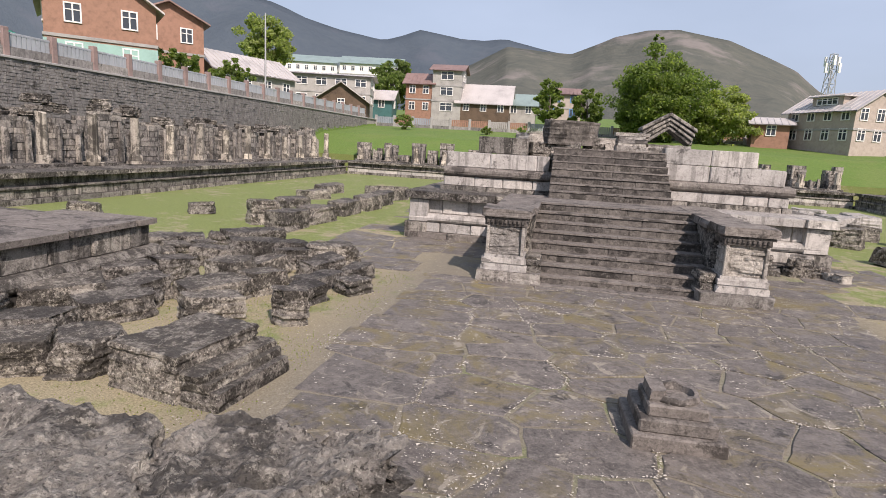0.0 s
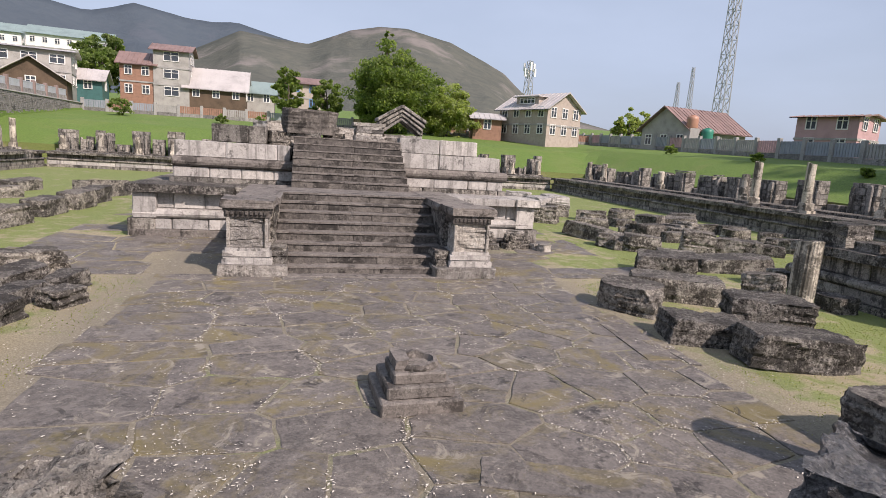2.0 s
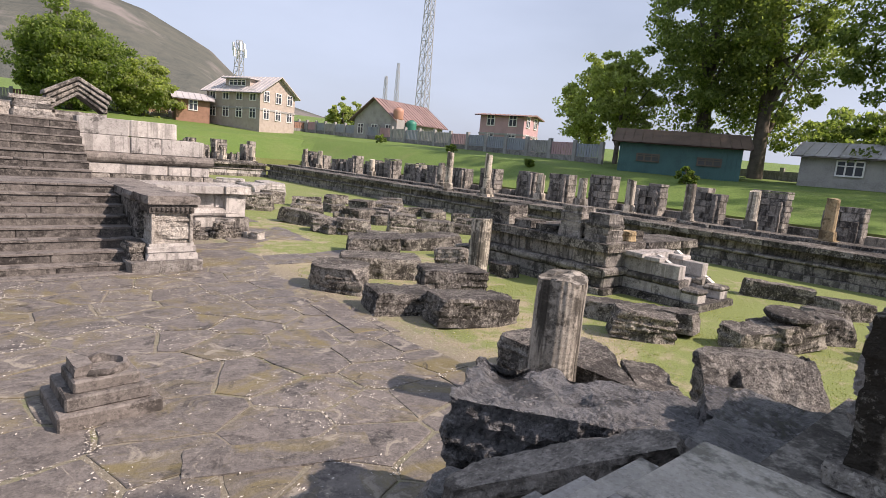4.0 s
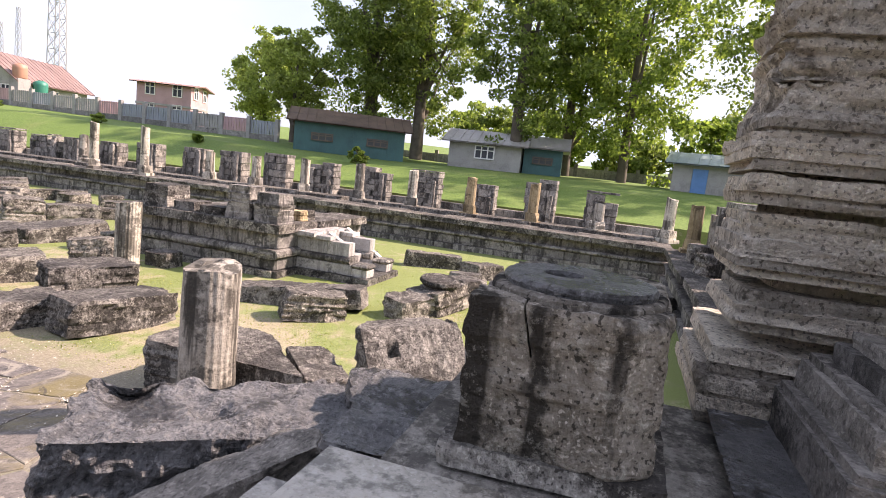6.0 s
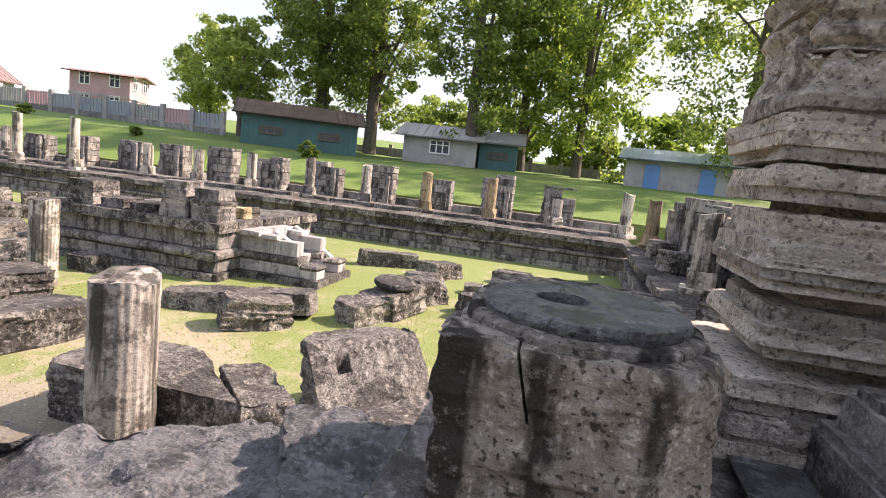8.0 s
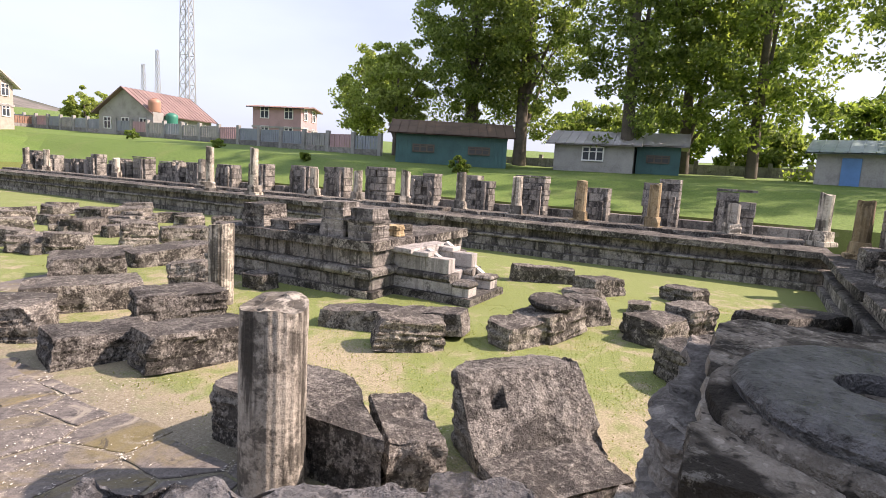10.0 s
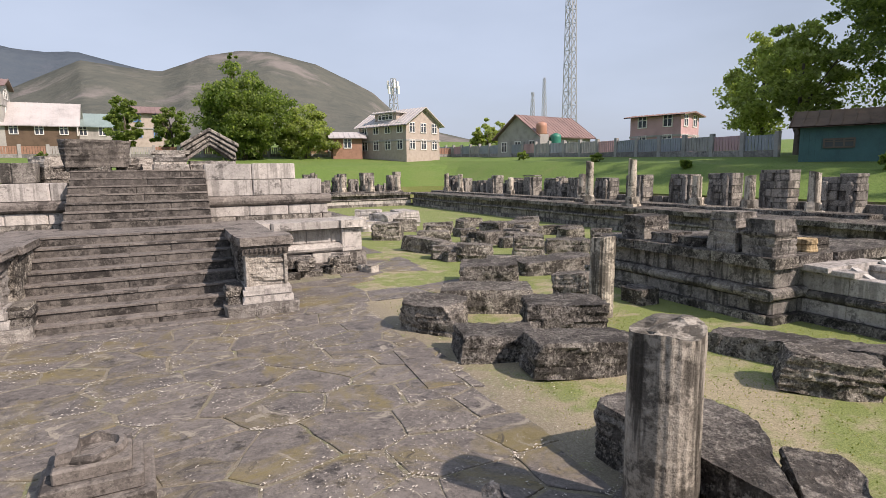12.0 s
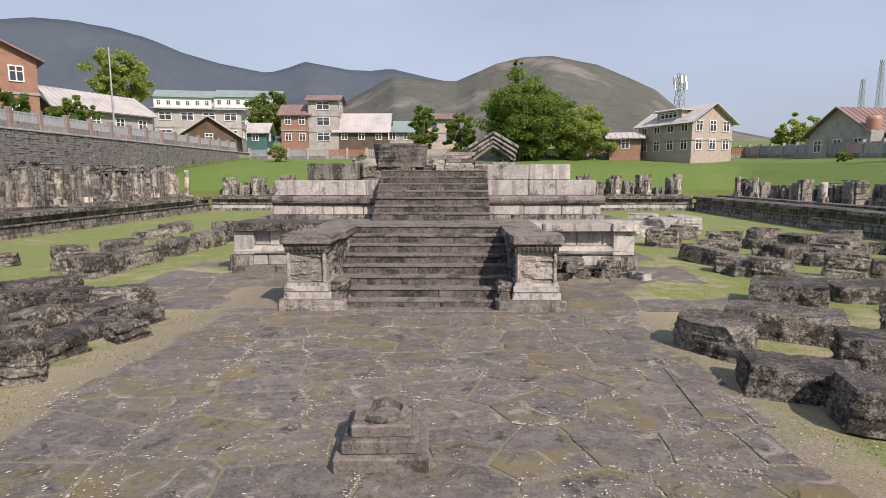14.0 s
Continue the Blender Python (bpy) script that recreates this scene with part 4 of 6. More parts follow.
# ---------------------------------------------------------------- blocks lying about
DARKER = "dark weathered stone block fallen on the grass"
GREY = "rough grey temple block lying on dry turf"
ROCKS = [
    # x, y, sx, sy, sz, turn, label
    (8.9, -6.7, 2.6, 0.75, 0.38, -73, "long low slab of dark stone on the grass"),
    (8.2, -7.4, 1.15, 0.7, 0.5, -52, DARKER), (5.95, -5.3, 1.7, 0.95, 0.5, -15, GREY), (5.2, -4.2, 1.3, 0.9, 0.42, -17, GREY),
    (6.75, -3.8, 1.35, 1.0, 0.65, -25, GREY), (4.95, -2.4, 1.2, 0.9, 0.55, -48, GREY), (6.5, -1.6, 1.95, 0.9, 0.52, -28, GREY),
    (8.0, 0.9, 1.5, 0.9, 0.55, -29, GREY), (10.3, 1.3, 2.1, 0.9, 0.45, -12, GREY), (8.5, -1.9, 0.85, 0.7, 0.66, -52, DARKER),
    (8.9, 6.7, 2.2, 0.8, 0.5, -68, DARKER), (9.4, 4.3, 1.25, 0.8, 0.55, -30, DARKER), (11.2, 3.9, 1.05, 0.8, 0.78, -30, DARKER),
    (13.0, 4.2, 1.5, 0.8, 0.5, -31, DARKER), (8.9, 11.2, 1.3, 0.9, 0.75, -32, GREY), (13.6, 10.3, 1.2, 0.8, 0.6, -64, DARKER),
    (15.2, 10.8, 2.0, 0.8, 0.5, 0, DARKER), (9.6, -8.75, 1.1, 0.7, 0.42, -27, DARKER), (10.35, -9.05, 1.2, 0.8, 0.5, -16, DARKER),
    (11.6, -9.3, 0.8, 0.7, 0.52, -34, DARKER), (12.6, -9.0, 0.8, 0.7, 0.45, -24, DARKER), (14.6, -8.9, 1.1, 0.8, 0.42, -31, DARKER),
    (11.45, -10.35, 0.5, 0.45, 0.4, -51, DARKER), (11.3, -10.75, 1.2, 0.7, 0.46, -23, DARKER), (12.1, -11.2, 0.8, 0.7, 0.58, -36, DARKER),
    (15.2, -10.8, 1.0, 0.6, 0.36, -124, DARKER), (13.3, -10.1, 0.5, 0.45, 0.24, -78, DARKER), (9.4, -11.7, 1.2, 0.9, 0.6, -49, GREY),
    (12.9, -12.9, 2.4, 1.0, 0.55, -33, GREY), (11.8, -12.0, 0.6, 0.4, 0.18, -52, DARKER), (15.1, -7.3, 1.7, 0.5, 0.42, -63, DARKER),
    # far right field
    (11.6, 7.4, 1.3, 0.8, 0.55, 20, DARKER), (13.0, 7.0, 1.1, 0.7, 0.45, -40, DARKER), (10.2, 9.2, 1.4, 0.7, 0.5, -25, GREY),
    (15.5, 7.2, 1.2, 0.7, 0.5, 10, DARKER), (16.4, 4.2, 1.5, 0.6, 0.4, -60, DARKER), (12.0, 12.6, 1.4, 0.8, 0.5, -30, DARKER),
    (14.4, 14.0, 1.3, 0.7, 0.5, 15, DARKER), (10.8, 14.0, 1.2, 0.8, 0.6, -20, GREY), (16.8, 13.0, 1.0, 0.7, 0.4, 40, DARKER),
    (11.0, 0.0, 1.0, 0.6, 0.35, 10, DARKER), (9.5, 2.6, 1.1, 0.7, 0.35, -30, DARKER), (9.7, -2.6, 0.7, 0.5, 0.35, -94, GREY),
    # left field
    (-5.6, -3.0, 0.9, 0.5, 0.34, 70, GREY), (-6.1, -0.95, 1.0, 0.6, 0.4, 62, DARKER), (-5.3, -0.9, 0.7, 0.45, 0.32, 75, GREY), (-6.5, -4.3, 0.9, 0.6, 0.4, 48, DARKER), (-7.0, -0.6, 0.9, 0.6, 0.45, 30, DARKER), (-6.6, -2.6, 0.8, 0.6, 0.42, 66, DARKER),
    (-5.3, -4.05, 0.55, 0.5, 0.58, 33, "squat broken stone stump on dry turf"), (-5.75, -1.9, 1.2, 0.5, 0.3, 73, GREY),
    (-5.05, -1.95, 0.6, 0.5, 0.3, 62, GREY), (-7.1, -3.3, 1.2, 0.8, 0.36, 55, GREY), (-7.25, -2.4, 0.85, 0.7, 0.55, -15, DARKER),
    (-7.2, -1.4, 1.0, 0.6, 0.36, 72, DARKER), (-7.8, -0.2, 1.8, 0.9, 0.52, 36, DARKER), (-6.4, 0.15, 1.2, 0.7, 0.5, 41, DARKER),
    (-8.6, -2.4, 0.8, 0.7, 0.45, 60, DARKER), (-8.8, -3.4, 0.9, 0.8, 0.5, 51, GREY), (-7.8, -4.8, 1.1, 0.7, 0.38, 62, GREY),
    (-8.8, -4.7, 1.2, 0.8, 0.48, 44, DARKER), (-7.3, -6.75, 0.65, 0.6, 0.46, 31, DARKER), (-6.6, -6.5, 0.75, 0.7, 0.5, 23, DARKER),
    (-8.0, -6.0, 0.9, 0.7, 0.4, 10, DARKER), (-9.3, -5.9, 1.0, 0.8, 0.5, 30, DARKER), (-8.7, -0.9, 1.0, 0.7, 0.4, 20, GREY),
    (-10.8, 4.9, 0.95, 0.8, 0.8, 47, DARKER), (-9.6, 4.4, 1.5, 0.8, 0.6, 86, DARKER), (-9.5, 6.2, 1.6, 0.8, 0.6, 80, DARKER),
    (-9.5, 8.8, 1.6, 0.8, 0.55, 86, DARKER), (-9.3, 10.8, 1.5, 0.8, 0.62, 84, DARKER), (-9.4, 12.9, 1.6, 0.8, 0.6, 88, DARKER),
    (-13.7, 5.9, 0.9, 0.6, 0.42, 35, DARKER), (-15.8, 3.0, 0.95, 0.6, 0.5, 18, DARKER), (-9.8, 15.2, 2.6, 0.9, 0.7, 60, GREY),
    (-9.2, 1.6, 1.5, 0.8, 0.4, 60, GREY), (-10.6, 0.2, 1.6, 0.7, 0.35, 40, GREY), (-12.2, 9.8, 1.4, 0.8, 0.4, 70, DARKER),
    (-12.8, 13.2, 1.6, 0.8, 0.45, 60, DARKER), (-13.4, 16.5, 1.8, 0.8, 0.5, 75, DARKER),
]
for i, (x, y, sx, sy, sz, rz, lab) in enumerate(ROCKS):
    near = math.hypot(x, y + 12) < 11
    rock(x, y, sx, sy, sz, rz, 1000 + i, lab, cuts=7 if near else 4, rough=0.05, tilt=((i * 37 % 9) - 4, (i * 53 % 9) - 4), chip=0.1 + 0.05 * (i % 3))

jr = random.Random(88)
for i in range(34):
    u = jr.random()
    x, y = -6.6 - 3.6 * jr.random() - (0.8 if u < 0.4 else 0), -7.4 + 8.6 * u
    if x > -6.9 and y < -5:
        x -= 0.9
    s = jr.uniform(0.3, 0.54)
    rock(x, y, s * jr.uniform(1.2, 2.4), s * jr.uniform(0.9, 1.3), s * jr.uniform(0.55, 0.9), jr.uniform(20, 80), 5000 + i, "jumbled dark temple stone among fallen blocks", cuts=5, rough=0.06, tilt=(jr.uniform(-8, 8), jr.uniform(-8, 8)), chip=0.12)
for i in range(26):
    x, y = 8.6 + 8.5 * jr.random(), 1.5 + 12 * jr.random()
    s = jr.uniform(0.35, 0.6)
    rock(x, y, s * jr.uniform(1.2, 2.6), s * jr.uniform(0.9, 1.3), s * jr.uniform(0.6, 1.0), jr.uniform(-70, 20), 5100 + i, "dark fallen temple stone in a field of blocks", cuts=3, rough=0.05, tilt=(jr.uniform(-6, 6), jr.uniform(-6, 6)), chip=0.12)

# near right: split cornice block, tilted block with a socket, low block
def split_edge(x, y, z):
    """Draws one end of a block back to a slanting break."""
    end = max(-1.075, (0.72 * x - 0.32) / 0.69)
    return x, end + (y + 1.075) / 2.15 * (1.075 - end), z


def sloping_face(x, y, z):
    """Lets the top fall away towards -y."""
    return x, y, z * max(0.06, min(1.0, (0.42 + 0.75 * y) / 0.554))


rock(4.9, -8.5, 0.98, 2.15, 0.62, 0, 2001, "large dark cornice block split off along a crack", "cornice_block", cuts=11, rough=0.04, chip=0.08, taper=0, warp=split_edge)
rock(5.02, -9.3, 0.52, 0.98, 0.55, -44, 2002, "broken end of a dark cornice block with moulded edge", "cornice_block", cuts=12, rough=0.045, chip=0.1, tilt=(3, 3))
tilted = rock(6.05, -10.15, 1.38, 0.98, 0.84, -41, 2003, "big tilted stone block with a square socket", "socketed_block", mat=M_LICHEN, cuts=11, rough=0.04, chip=0.12, taper=0.02, warp=sloping_face)
cut_out(tilted, box(-0.42, -0.25, -0.09, 0.06, 0.46, 1.1))
rock(5.15, -10.75, 1.15, 0.75, 0.4, -38, 2004, DARKER, cuts=9, rough=0.04)
rock(3.98, -4.25, 0.5, 1.75, 0.05, -5, 2021, "raised loose paving slab at the edge of the paving", "loose_slab", mat=M_PAVE, cuts=6, rough=0.01, taper=0, chip=0.1)
rock(1.15, -7.85, 1.7, 0.5, 0.055, -19, 2022, "raised worn kerb slab across the paving", "loose_slab", mat=M_PAVE, cuts=10, rough=0.02, taper=0, chip=0.2)
# near left: two stacked stones and a moulded length
rock(-5.43, -6.32, 1.02, 1.3, 0.56, -12, 2010, "big pale-crusted cubic block beside the paving", cuts=12, rough=0.035, chip=0.05)
mb = thing("moulded_block", pose(-4.72, -6.4, 0, 0, 0, -7), "moulded dark stone length leaning on a cubic block", "stone block")
part("lower_moulding", rough_box(0.46, 1.3, 0.2, 2012, 8, 0.02, 0.05), M_ROCK, mb)
part("upper_moulding", shifted(rough_box(0.36, 1.3, 0.1, 2013, 8, 0.015, 0.15), 0.19), M_ROCK, mb).location = (-0.06, 0, 0)
part("top_fillet", shifted(rough_box(0.3, 1.3, 0.09, 2014, 8, 0.015, 0.1), 0.28), M_ROCK, mb).location = (-0.12, 0, 0)


# two standing fluted shafts
def standing_shaft(x, y, r, h, seed, lean, label):
    ob = part("fluted_shaft", fluted(r, h, 24, seed, 0.09, 14, 0.02, 5), M_COL)
    ob.matrix_world = pose(x, y, -0.02, lean[0], lean[1], 20)
    return tagged(ob, label, "column", "standing fluted shafts")


standing_shaft(4.13, -8.55, 0.285, 1.66, 11, (0, 0.5), "broken fluted column shaft, streaked black and cream")
standing_shaft(8.19, -3.13, 0.235, 1.59, 12, (1, 0), "broken fluted grey column shaft standing in the grass")


# corner plinth of a column, in the middle of the paved way
def stepped_base():
    b = thing("stepped_column_base", pose(0.02, -6.0, 0, 0, 0, 3), "stepped dark stone column base with a hollow round top", "column base")
    part("lower_step", box(-0.46, 0.46, -0.45, 0.45, 0, 0.17, 0.018), M_STEP, b)
    part("middle_step", box(-0.385, 0.375, -0.37, 0.37, 0.165, 0.31, 0.018), M_STEP, b)
    part("upper_step", box(-0.3, 0.29, -0.29, 0.28, 0.3, 0.43, 0.018), M_STEP, b)
    part("corner_fragment", shifted(rough_box(0.16, 0.42, 0.13, 34, 3, 0.02, 0.1), 0.42), M_STEP, b).location = (-0.19, 0.02, 0)
    bm = bmesh.new()
    n = 28
    rows = []
    for r, z in ((0.25, 0.40), (0.26, 0.46), (0.24, 0.50), (0.2, 0.50), (0.18, 0.42)):
        rows.append([bm.verts.new((r * math.cos(6.283 * j / n), r * math.sin(6.283 * j / n), z + 0.03 * noise.noise(Vector((j * 0.4, r * 9, 5))))) for j in range(n)])
    for a, c in zip(rows, rows[1:]):
        for j in range(n):
            bm.faces.new((a[j], a[(j + 1) % n], c[(j + 1) % n], c[j]))
    bm.faces.new(rows[-1])
    part("round_rim", bm, M_STEP, b)
    return b


stepped_base()


# ---------------------------------------------------------------- subsidiary shrines
def small_shrine():
    rnd = random.Random(21)
    s = thing("corner_shrine", pose(10.45, -5.05, 0), "small ruined shrine base of streaked coursed stone with broken corner piers", "shrine", kind="structure")
    faces = [(pose(0, 0, 0), 0.0, 4.4), (pose(0, 4.4, 0, 0, 0, -90), 0.0, 4.4)]
    for m, x0, x1 in faces:
        f = thing("face", m, "", "")
        f.parent = s
        course(f, BLOCK_DARK, x0 - 0.1, x1, -0.12, 1.0, -0.05, 0.16, 0.9, rnd)
        course(f, BLOCK_PIER, x0, x1, -0.02, 1.0, 0.16, 0.42, 0.9, rnd, 0.01)
        part("roll_moulding", sweep_moulding(x1 - x0 + 0.1, torus_profile(-0.12, 0.42, 0.64, 0.6, 0.13), 3, 0.008), M_WALL, f).location = (x0 - 0.1, 0, 0)
        course(f, BLOCK_PIER, x0 + 0.05, x1, 0.06, 0.9, 0.64, 1.0, 1.0, rnd, 0.01)
        course(f, BLOCK_DARK, x0 - 0.08, x1, -0.1, 1.1, 1.0, 1.22, 1.0, rnd, 0.04)
    # a broken course set back on the cap
    course(s, BLOCK_DARK, 0.75, 3.0, 0.15, 0.6, 1.22, 1.45, 0.7, rnd, 0.05, gap=0.2)
    part("core", box(0.5, 4.3, 0.5, 4.3, -0.02, 1.15), M_PIER, s)
    for k, (x0, y0, w, hs) in enumerate(((0.06, 0.04, 0.62, (0.3, 0.07, 0.06, 0.24)), (0.08, 0.85, 0.58, (0.28, 0.1, 0.22, 0.16)), (0.1, 3.2, 0.7, (0.3, 0.24)), (0.08, 1.6, 0.6, (0.2,)), (0.1, 2.4, 0.6, (0.22,)))):
        z = 1.215
        for q, h in enumerate(hs):
            g = 0.05 if q == 0 else (0.0, 0.03, 0.06)[q % 3]
            part("pier_course", shifted(rough_box(w + g, w + g, h + 0.004, 700 + 9 * k + q, 5, 0.025, 0.06), z), M_PIER if k < 2 else M_ROCK, s).location = (x0 + w / 2, y0 + w / 2, 0)
            z += h
    return s


small_shrine()


def pale_stair():
    """The shrine's stair of pale stone with moulded side walls."""
    s = thing("shrine_stair", pose(11.25, -5.1, 0), "pale stone stair with moulded side walls and white sloping copings", "stairs")
    part("plinth", rough_box(1.8, 2.15, 0.16, 90, 6, 0.02, 0.08), M_ROCK, s).location = (0.8, -0.9, 0)
    for i in range(4):
        part("step", box(0.42, 1.22, -1.5 + i * 0.34, 0.1, 0.1 + i * 0.22, 0.32 + i * 0.22, 0.012), M_PALE, s)
    for k, x0 in enumerate((0.06, 1.2)):
        for q, (ya, yb) in enumerate(((-1.45, -0.75), (-0.745, 0.1))):
            part("lower_course", box(x0, x0 + 0.38, ya, yb, 0.15, 0.40, 0.01), M_PALE, s)
            part("side_wall", box(x0 + 0.04, x0 + 0.34, ya + (0.12 if q == 0 else 0), yb, 0.58, 0.90, 0.01), M_PALE, s)
        roll = part("roll_course", sweep_moulding(1.5, torus_profile(-0.04, 0.40, 0.58, 0.46, 0.1), 5 + k, 0.004), M_WALL, s, "grey half-round moulding")
        roll.matrix_local = pose(x0, 0.1, 0, 0, 0, -90)
        part("cap_course", box(x0 - 0.02, x0 + 0.4, -0.85, 0.1, 0.90, 1.0, 0.012), M_PALE, s)
        part("newel_block", box(x0 - 0.02, x0 + 0.38, -1.86, -1.46, 0.15, 0.34, 0.012), M_PALE, s)
        part("newel_cap", box(x0 - 0.06, x0 + 0.42, -1.9, -1.44, 0.34, 0.46, 0.05), M_WALL, s)
        ob = part("coping", rough_box(0.13, 0.75 if k == 0 else 1.25, 0.07, 60 + k, 5, 0.008, 0.08), M_COPING, s, "clean white sloping coping slab")
        ob.matrix_local = pose(x0 + 0.3, -0.95 if k == 0 else -1.0, 0.84 if k == 0 else 0.72, 24 if k == 0 else 30, 0, -6)
    part("top_slab", rough_box(1.7, 0.7, 0.1, 66, 3, 0.01, 0.06), M_PALE, s).location = (0.8, -0.12, 0.95)
    for q, (x, y) in enumerate(((0.55, 0.35), (0.95, 0.42))):
        part("broken_stone", shifted(rough_box(0.34, 0.36, 0.26, 970 + q, 4, 0.025, 0.1), 1.2), M_COL_OCHRE if q == 0 else M_ROCK, s).location = (x, y, 0)
    return s


M_COPING = stone("fresh_white_coping_stone", (0.34, 0.33, 0.31), (0.5, 0.49, 0.46), (0.6, 0.59, 0.56), crust=0.02, bump_size=0.006)
pale_stair()


def low_shrine():
    rnd = random.Random(23)
    s = thing("corner_shrine", pose(-9.2, -6.4, 0, 0, 0, 90), "low ruined shrine platform with a rounded moulding", "shrine", kind="structure")
    course(s, BLOCK_PIER, 0, 4.3, -0.1, 1.0, -0.05, 0.3, 1.0, rnd)
    part("roll_moulding", sweep_moulding(4.35, torus_profile(-0.16, 0.3, 0.58, 0.8, 0.15), 4), M_WALL, s).location = (-0.05, 0, 0)
    course(s, BLOCK_WALL, 0.05, 4.2, 0.05, 0.9, 0.58, 1.0, 0.8, rnd)
    course(s, BLOCK_STEP, -0.05, 4.3, -0.05, 2.2, 1.0, 1.12, 1.2, rnd)
    part("core", box(0.1, 4.2, 0.5, 4.4, -0.02, 1.05), M_STEP, s)
    return s


low_shrine()

# ---------------------------------------------------------------- stones on top of the central shrine
for i, (x, y, z, sx, sy, sz, rz, lab, nm) in enumerate([
    (-1.2, 8.0, 3.12, 1.62, 1.0, 0.78, 8, "upturned grooved stone block on the temple platform", "grooved_block"),
    (-1.3, 7.9, 2.9, 1.0, 0.8, 0.3, 0, GREY, "fallen_block"), (-2.2, 7.6, 2.65, 0.7, 0.6, 0.5, 30, GREY, "fallen_block"),
    (-0.4, 8.4, 2.95, 0.7, 0.6, 0.25, 12, GREY, "fallen_block"), (0.1, 10.2, 2.95, 0.95, 0.7, 0.42, 0, GREY, "fallen_block"),
    (2.0, 8.4, 2.9, 1.4, 0.8, 0.4, 0, DARKER, "fallen_block"), (-3.0, 8.0, 2.55, 1.0, 0.7, 0.4, 15, GREY, "fallen_block"),
    (0.0, 9.6, 2.95, 1.2, 0.8, 0.5, 20, GREY, "fallen_block"), (-2.4, 9.6, 2.6, 1.3, 0.9, 0.9, 40, GREY, "fallen_block")]):
    rock(x, y, sx, sy, sz, rz, 3000 + i, lab, nm, mat=M_RISER if i == 0 else M_ROCK if i < 4 else M_CARVED, z=z, cuts=7 if i == 0 else 5, rough=0.03 if i == 0 else 0.05, taper=-0.16 if i == 0 else 0.05)


def pediment():
    """A gabled roof stone of stacked chevron mouldings."""
    p = thing("gabled_roof_stone", pose(1.95, 8.2, 3.28), "fallen gabled roof stone with chevron mouldings", "carved stone")
    for k in range(4):
        w, z = 1.72 - 0.1 * (3 - k), 0.14 * k
        bm = bmesh.new()
        pts = [(-w / 2, z), (0, z + 0.5), (w / 2, z), (w / 2, z + 0.12), (0, z + 0.62), (-w / 2, z + 0.12)]
        f = [bm.verts.new((x, -0.05 * k, zz)) for x, zz in pts]
        b = [bm.verts.new((x, 0.9, zz)) for x, zz in pts]
        for quad in ((0, 1, 4, 5), (1, 2, 3, 4)):
            bm.faces.new([f[q] for q in quad])
            bm.faces.new([b[q] for q in quad[::-1]])
        for j in range(6):
            bm.faces.new((f[j], b[j], b[(j + 1) % 6], f[(j + 1) % 6]))
        bmesh.ops.recalc_face_normals(bm, faces=bm.faces[:])
        bmesh.ops.bevel(bm, geom=bm.edges[:], offset=0.02, segments=1, affect="EDGES")
        part("moulding", bm, M_PIER, p)
    fill = bmesh.new()
    out = [(-0.78, 0.02), (0, 0.5), (0.78, 0.02), (0.78, 0.46), (0, 0.94), (-0.78, 0.46)]
    f = [fill.verts.new((x, 0.06, z)) for x, z in out]
    b = [fill.verts.new((x, 0.86, z)) for x, z in out]
    for quad in ((0, 1, 4, 5), (1, 2, 3, 4)):
        fill.faces.new([f[q] for q in quad])
        fill.faces.new([b[q] for q in quad[::-1]])
    for j in range(6):
        fill.faces.new((f[j], b[j], b[(j + 1) % 6], f[(j + 1) % 6]))
    bmesh.ops.recalc_face_normals(fill, faces=fill.faces[:])
    part("roof_body", fill, M_ROCK, p)
    return p


pediment()

# a moulded base stone at the head of the stair
base = thing("moulded_block", pose(0.78, 8.0, 2.96), "pale moulded base stone at the head of the stair", "stone block")
for k, (w, h) in enumerate(((1.02, 0.2), (0.9, 0.1), (0.96, 0.12), (0.84, 0.1), (1.06, 0.1))):
    part("moulding", shifted(rough_box(w, 0.8, h + 0.01, 3050 + k, 4, 0.015, 0.12), (0, 0.2, 0.3, 0.42, 0.52)[k]), M_CARVED, base)

# rubble beside the stair
rr = random.Random(15)
for i in range(34):
    low = i < 20
    x, y = 3.35 + rr.random() * (2.5 if low else 2.1), 3.7 + rr.random() * 1.0
    sz = rr.uniform(0.16, 0.3)
    rock(x, y, sz * rr.uniform(1.2, 2.0), sz * 1.2, sz, rr.uniform(-25, 25), 3100 + i, "loose grey rubble stone heaped beside the temple base", "rubble_stone", mat=M_CARVED if i % 4 == 0 else M_ROCK, z=0.0 if low else rr.uniform(0.2, 0.3), cuts=3, rough=0.03, group="rubble beside the stair")
# pale blocks beyond the temple
for i in range(7):
    rock(9.6 + 0.75 * (i % 4), 15.2 + 1.5 * (i // 2), 1.4, 1.2, 0.5 + 0.35 * (i % 2), i * 31, 3200 + i, "pale broken temple block on the turf", mat=M_PALE, cuts=4)

# ---------------------------------------------------------------- gateway
GF = 1.70
gate = thing("gateway_floor", pose(0, 0, 0), "wet paved floor of the gateway", "floor", kind="structure")
part("floor_core", box(-2.9, 2.9, -19.0, -11.6, 0.0, GF - 0.05), M_WALL, gate)
for i in range(4):
    for j in range(4):
        x0, y0 = -1.45 + 0.72 * i, -14.4 + 0.75 * j
        part("floor_slab", box(x0 + 0.004, x0 + 0.716, y0 + 0.003, y0 + 0.747, GF - 0.1, GF, 0.008), M_FLOOR, gate)
for i in range(8):
    part("step", box(-1.3, 1.42 - 0.05 * i, -11.6, -11.12 + 0.26 * i, GF - 0.21 * (i + 1) - 0.25, GF - 0.21 * (i + 1), 0.01), M_FLOOR, gate)

